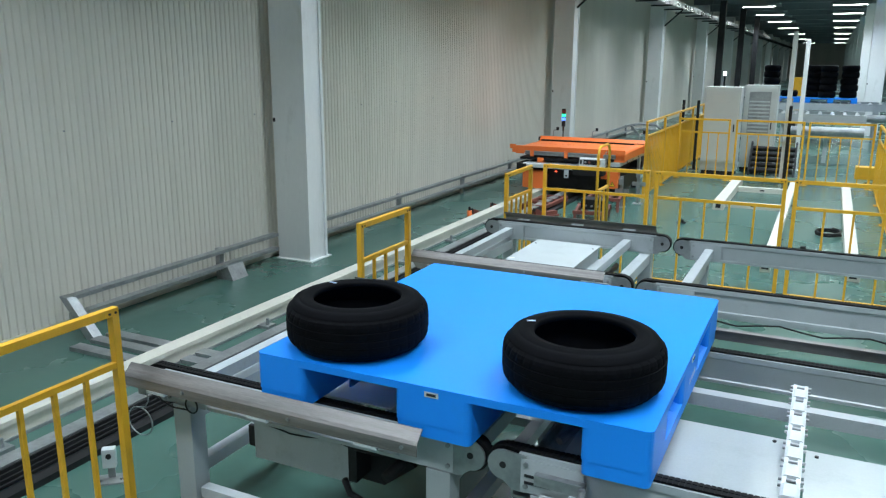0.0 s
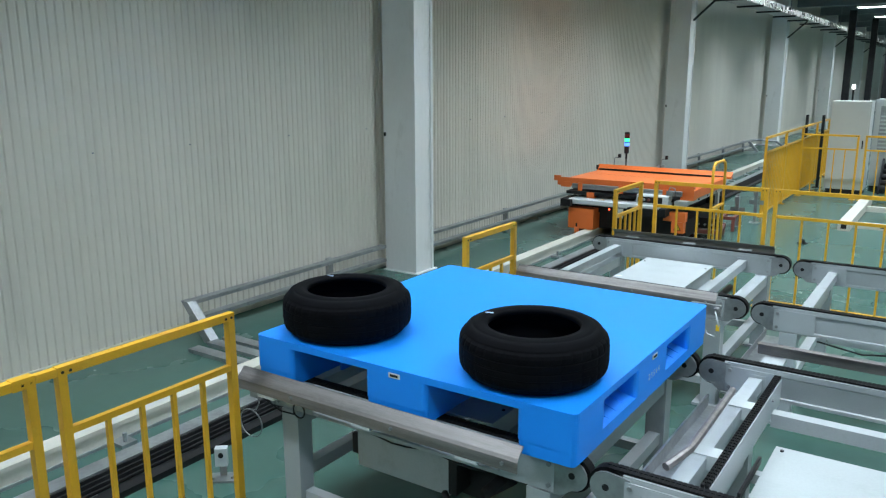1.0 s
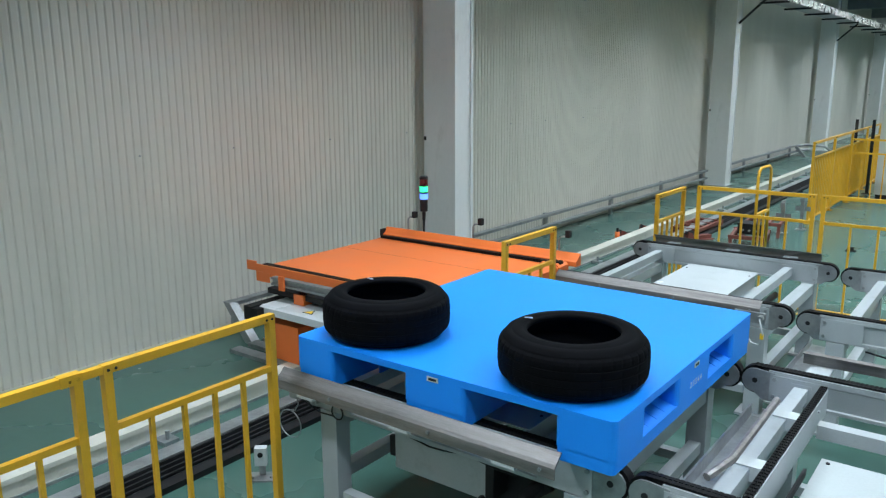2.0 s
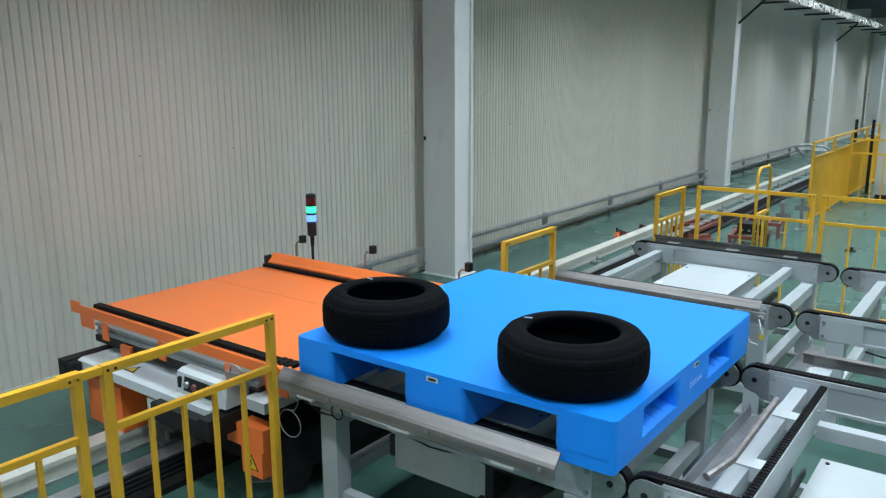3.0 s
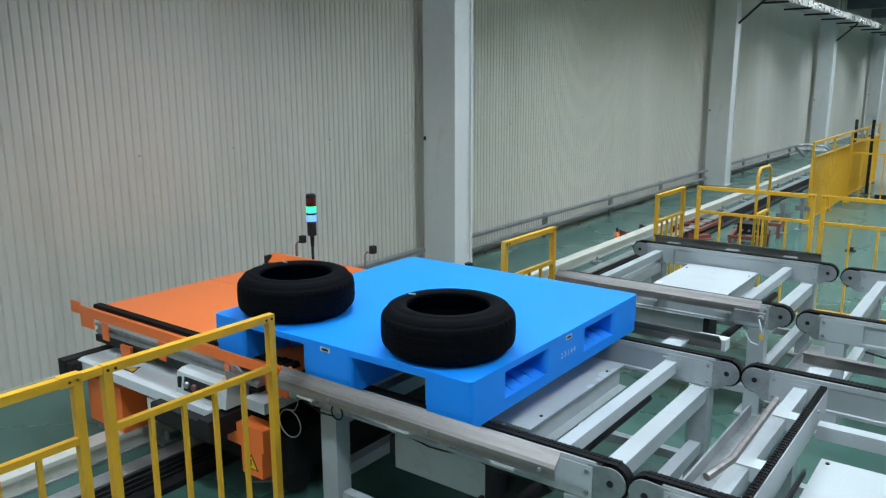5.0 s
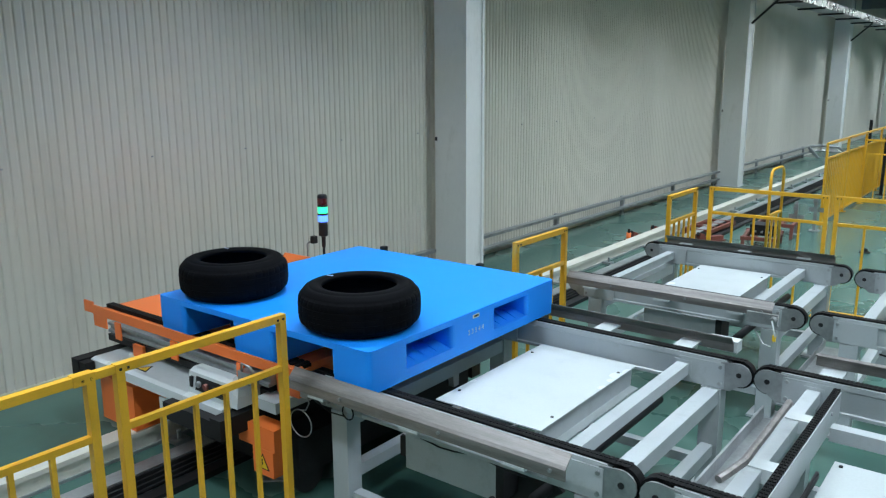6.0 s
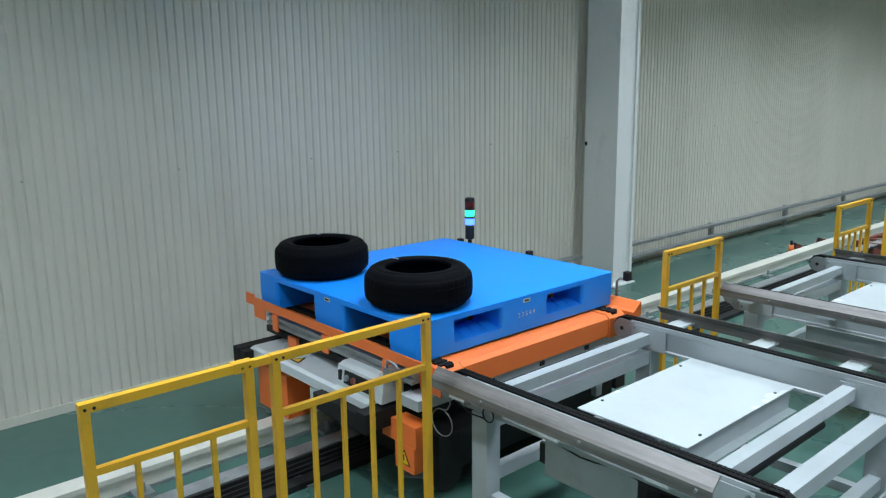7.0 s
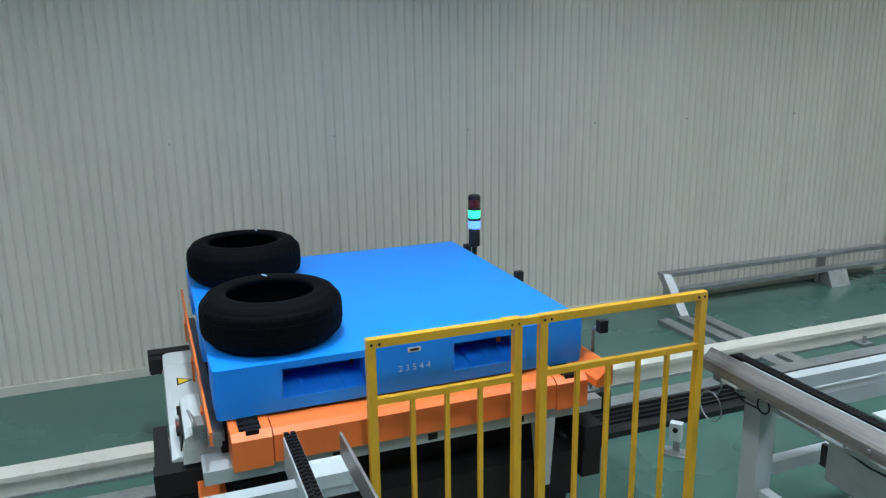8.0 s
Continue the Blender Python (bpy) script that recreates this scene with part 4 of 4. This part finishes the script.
def red_frame(x, y, turn, lx, ly, h):
    ob = thing("steel_frame", "low red painted steel frame on the floor", "frame", group="red frames")
    for yy in (-ly / 2, ly / 2):
        part("side_bar", box(-lx / 2, lx / 2, yy - 0.02, yy + 0.02, h - 0.045, h), M_RED, ob, "", 0.004)
    for k in range(4):
        xx = -lx / 2 + 0.03 + (lx - 0.06) * k / 3
        part("cross_bar", box(xx - 0.018, xx + 0.018, -ly / 2 + 0.021, ly / 2 - 0.021, h - 0.04, h - 0.005), M_RED, ob, "", 0.003)
    for xx in (-lx / 2 + 0.03, lx / 2 - 0.03):
        for yy in (-ly / 2, ly / 2):
            part("leg", box(xx - 0.02, xx + 0.02, yy - 0.018, yy + 0.018, 0, h - 0.046), M_RED, ob)
    ob.matrix_basis = pose(x, y, 0, 0, 0, turn)


red_frame(-3.62, 10.85, 88, 0.95, 0.34, 0.11)
red_frame(-2.76, 10.30, 10, 0.46, 0.60, 0.16)
red_frame(-2.80, 11.15, 4, 0.50, 0.46, 0.20)
unit = thing("junction_box", "dark junction box on the red frame", "box", (-2.72, 10.25, 0.162))
part("body", box(-0.15, 0.15, -0.13, 0.13, 0.0, 0.12), M_DARK, unit, "", 0.01)
part("lid", box(-0.155, 0.155, -0.135, 0.135, 0.121, 0.135), M_DARK, unit, "", 0.005)
for k in range(3):
    part("gland", rod((-0.08 + 0.08 * k, -0.131, 0.05), (-0.08 + 0.08 * k, -0.155, 0.05), 0.014, 8), M_ZINC, unit)
for x, y, h in ((-2.62, 11.35, 0.46), (-2.46, 11.75, 0.52)):
    post = thing("sensor_post", "grey steel sensor post behind the fence", "post", (x, y, 0), "sensor posts")
    part("foot", box(-0.07, 0.07, -0.07, 0.07, 0, 0.012), M_ZINC, post)
    part("upright", box(-0.022, 0.022, -0.022, 0.022, 0.012, h), M_ZINC, post, "", 0.004)
    part("sensor_head", box(-0.03, 0.03, -0.06, -0.023, h - 0.12, h - 0.03), M_ZINC, post, "", 0.008)
    part("bracket", box(-0.10, 0.10, 0.023, 0.032, h - 0.25, h - 0.19), M_ZINC, post)


# ------------------------------------------------------------------ far part of the hall
def cabinet(x, y, w, d, h, louvre):
    ob = thing("control_cabinet", "tall pale control cabinet with louvred door" if louvre else "tall plain white control cabinet", "cabinet", (x, y, 0), "control cabinets")
    part("plinth", box(0.02, w - 0.02, 0.02, d - 0.02, 0, 0.08), M_DARK, ob)
    part("body", box(0, w, 0, d, 0.08, h), M_CABINET, ob, "", 0.008)
    door = part("door", box(0.025, w - 0.025, -0.018, -0.001, 0.12, h - 0.04), M_CABINET, ob, "", 0.004)
    part("handle", box(w - 0.09, w - 0.07, -0.035, -0.019, h * 0.5, h * 0.5 + 0.14), M_DARK, door)
    if louvre:
        part("door_panel", box(0.09, w - 0.12, -0.024, -0.019, h * 0.45, h - 0.12), M_ZINC, door)
        for k in range(9):
            z = h * 0.47 + k * 0.07
            part("slat", box(0.10, w - 0.13, -0.034, -0.025, z, z + 0.03), M_PLATE, door)
    return ob


cabinet(-2.12, 15.6, 0.63, 0.5, 1.64, False)
cabinet(-1.50, 16.4, 0.60, 0.5, 1.66, True)
rack = thing("cable_carrier", "dark bundle of machine cables behind the fence", "machine", (-1.25, 15.9, 0))
for k in range(5):
    part("roller", rod((0.0, 0.12 * k, 0.10 + 0.09 * k), (0.75, 0.12 * k, 0.10 + 0.09 * k), 0.05, 12), M_DARK, rack)
for x in (-0.02, 0.77):
    part("side_plate", extrude([(-0.06, 0.0), (0.6, 0.0), (0.6, 0.6), (0.4, 0.6)], "x", x - 0.015, x + 0.015), M_DARK, rack)
for x, h in ((-0.65, 2.62), (-0.49, 2.52)):
    mast = thing("white_mast", "slim white steel mast", "post", (x, 15.25 if h > 2.6 else 17.0, 0), "slim masts")
    part("tube", box(-0.04, 0.04, -0.04, 0.04, 0.01, h), M_PILLAR, mast, "", 0.006)
    part("foot", box(-0.1, 0.1, -0.1, 0.1, 0.0, 0.01), M_PILLAR, mast)
for x, y in ((-2.60, 16.2), (-2.32, 16.2), (-0.60, 15.05)):
    pole = thing("black_pole", "thin black pole behind the fence", "post", (x, y, 0), "black poles")
    part("tube", rod((0, 0, 0.01), (0, 0, 1.36), 0.028, 10), M_DARK, pole)
    part("foot", box(-0.08, 0.08, -0.08, 0.08, 0, 0.01), M_DARK, pole)


def floor_beam(x0, x1, y0, y1, h=0.12):
    ob = thing("floor_beam", "cream painted steel beam lying on the floor", "beam", (0, 0, 0), "cream floor beams")
    part("beam_body", box(x0, x1, y0, y1, 0, h), M_RAIL, ob, "", 0.006)
    part("end_hole", box((x0 + x1) / 2 - 0.035, (x0 + x1) / 2 + 0.035, y0 - 0.004, y0 - 0.001, 0.03, h - 0.03), M_DARK, ob)


floor_beam(-1.38, -1.23, 11.8, 14.6)
floor_beam(-0.47, -0.37, 8.4, 14.6, 0.09)
floor_beam(0.32, 0.45, 8.4, 14.6, 0.09)
floor_beam(-1.225, -0.475, 12.1, 12.2, 0.08)
floor_beam(-1.225, -0.475, 13.7, 13.8, 0.08)
cable = thing("floor_cable", "black cable lying across the green floor", "cable")
part("cable_run", tube([(-1.35 + 0.2 * k, 8.9 + 0.02 * math.sin(k * 1.3) - 0.03 * k, 0.016) for k in range(9)], 0.016, 6), M_DARK, cable, smooth=True)
part("cable_coil", tube([(0.15 + 0.14 * math.cos(k * 0.6), 10.6 + 0.2 * math.sin(k * 0.6), 0.02 + 0.002 * k) for k in range(24)], 0.016, 6), M_DARK, cable, smooth=True)
for x, y in ((-1.62, 10.6), (-0.1, 9.6)):
    solid("floor_clip", "small dark clip fixed on the floor", "clip", box(x - 0.03, x + 0.03, y - 0.03, y + 0.03, 0, 0.05, box(x - 0.06, x + 0.06, y - 0.04, y + 0.04, 0, 0.012)), M_DARK, 0.003, group="floor clips")


def far_conveyor(x0, x1, y, h):
    ob = thing("far_conveyor", "grey roller conveyor line across the hall", "conveyor", (0, y, 0), "far conveyors")
    part("near_rail", box(x0, x1, -0.05, 0.0, h - 0.18, h), M_GREY, ob, "", 0.008)
    part("far_rail", box(x0, x1, 1.3, 1.35, h - 0.18, h), M_GREY, ob, "", 0.008)
    n = int((x1 - x0) / 0.25)
    for k in range(n):
        part("roller", rod((x0 + 0.12 + 0.25 * k, 0.0, h - 0.05), (x0 + 0.12 + 0.25 * k, 1.3, h - 0.05), 0.04, 8), M_ZINC, ob)
    x = x0 + 0.2
    while x < x1:
        for yy in (-0.025, 1.325):
            part("leg", box(x - 0.04, x + 0.04, yy - 0.024, yy + 0.024, 0, h - 0.18), M_GREY, ob)
        x += 1.1
    part("trough", rod((x0 + 0.5, -0.16, h - 0.35), (x1 - 0.02, -0.16, h - 0.35), 0.10, 14), M_ZINC, ob, "round galvanised duct")
    for x in (x0 + 0.7, x1 - 0.3):
        part("trough_bracket", box(x - 0.02, x + 0.02, -0.16, -0.05, h - 0.26, h - 0.20), M_ZINC, ob)


far_conveyor(-1.3, 0.72, 18.6, 1.02)
far_conveyor(-2.4, 3.2, 23.0, 1.05)
far_conveyor(1.6, 6.5, 21.0, 1.05)


def flat_pallet(x, y, z, w, group="far blue pallets"):
    ob = thing("pallet", "blue plastic pallet on the far conveyor", "pallet", (x, y, z), group)
    part("deck", box(-w / 2, w / 2, -0.5, 0.5, 0.10, 0.13), M_BLUE, ob)
    for dx in (-w / 2 + 0.07, 0.0, w / 2 - 0.07):
        part("block", box(dx - 0.07, dx + 0.07, -0.5, 0.5, 0.0, 0.10), M_BLUE, ob)


def tyre_stack(x, y, z, r, count):
    ob = thing("tyre_stack", "stack of black car tyres", "tyres", (x, y, z), "tyre stacks")
    h = 0.168
    for k in range(count):
        prof = [(r - 0.09, 0.01), (r - 0.03, 0.0), (r - 0.006, 0.025), (r, 0.084), (r - 0.006, h - 0.025), (r - 0.03, h - 0.002), (r - 0.09, h - 0.01)]
        t = part("tyre", lathe(prof, 28), M_TYRE, ob, smooth=True)
        t.location = (random.uniform(-0.012, 0.012), random.uniform(-0.012, 0.012), h * k)


random.seed(3)
for x, w in ((-1.30, 1.1), (0.0, 1.25)):
    flat_pallet(x, 23.65, 1.05, w)
for x, dy, n in ((-1.50, 0.0, 5), (-1.05, 0.2, 1), (-1.95, 0.3, 1), (-0.46, 0.1, 5), (-0.10, -0.2, 5), (0.40, 0.0, 5)):
    tyre_stack(x, 23.65 + dy, 1.18 if abs(x + 0.02) < 1.85 else 1.05, 0.215, n)
box1 = thing("yellow_machine_part", "small yellow machine beyond the tyre stacks", "machine", (-1.2, 27.5, 0))
part("body", box(0.0, 0.40, 0, 0.6, 0.5, 1.62), M_YELLOW, box1, "", 0.03)
part("stand", box(-0.05, 0.40, 0.05, 0.55, 0.0, 0.5), M_DARK, box1)
rackb = thing("pallet_pile", "pile of blue plastic pallets", "pallets", (2.0, 21.6, 1.05))
for k in range(7):
    part("pallet_layer", box(-0.65, 0.65, -0.5, 0.5, 0.13 * k, 0.13 * k + 0.10), M_BLUE, rackb, "", 0.01)
    part("layer_feet", box(-0.60, -0.45, -0.48, 0.48, 0.13 * k + 0.10, 0.13 * k + 0.13, box(0.45, 0.60, -0.48, 0.48, 0.13 * k + 0.10, 0.13 * k + 0.13)), M_BLUE_IN, rackb)
solid("yellow_floor_box", "small yellow box beside the hall column", "box", box(0.55, 0.95, 16.2, 16.5, 0, 0.22), M_YELLOW, 0.01)
beacon = thing("signal_mast", "thin black signal mast with a white lamp", "signal", (-2.2, 19.0, 0))
part("mast", rod((0, 0, 0), (0, 0, 1.80), 0.02, 8), M_DARK, beacon)
part("lamp", rod((0, 0, 1.80), (0, 0, 1.88), 0.03, 10), M_TUBE, beacon)
for k, (x, y) in enumerate(((-3.9, 31.5), (-3.7, 36.5), (-3.5, 41.0))):
    st = thing("dark_stanchion", "dark steel upright in the far hall", "column", (x, y, 0), "dark uprights")
    part("upright", box(-0.11, 0.11, -0.11, 0.11, 0, CEIL - 0.32), M_DARK, st, "", 0.01)


# ------------------------------------------------------------------ what moves
RUN = [(0.0, 9.5), (0.5, 9.05), (1.0, 7.15), (1.5, 4.5), (1.7, 2.97), (2.3, 0.5), (2.8, 0.0), (3.5, 0.0), (4.5, 0.0), (6.0, 0.0), (6.5, 0.0), (7.0, 0.0), (7.2, -0.12), (7.5, -0.79), (7.7, -1.37), (8.0, -2.18)]
SLIDE = [(0.0, -0.39), (0.5, -0.525), (1.0, -1.015), (1.5, -1.013), (3.0, -1.013), (3.5, -1.27), (4.0, -1.375), (4.5, -1.475), (6.0, -2.21), (6.5, -2.68), (7.0, -2.85), (7.2, -2.85), (7.5, -2.85), (7.7, -2.85), (8.0, -2.85)]


def motions():
    walk(SHUTTLE, [(t, pose(0, 3.13 + d, 0)) for t, d in RUN])
    late = {t: d for t, d in RUN if t >= 7}
    rows = [(t, r - PAL[0] / 2, 3.135 + late.get(t, 0.0)) for t, r in SLIDE]
    walk(PALLET, [(t, pose(x, y, TOP)) for t, x, y in rows])
    for ob, (dx, dy), turn in TYRES:
        walk(ob, [(t, pose(x + dx, y + dy, TOP + PAL[2], 0, 0, turn)) for t, x, y in rows])


motions()
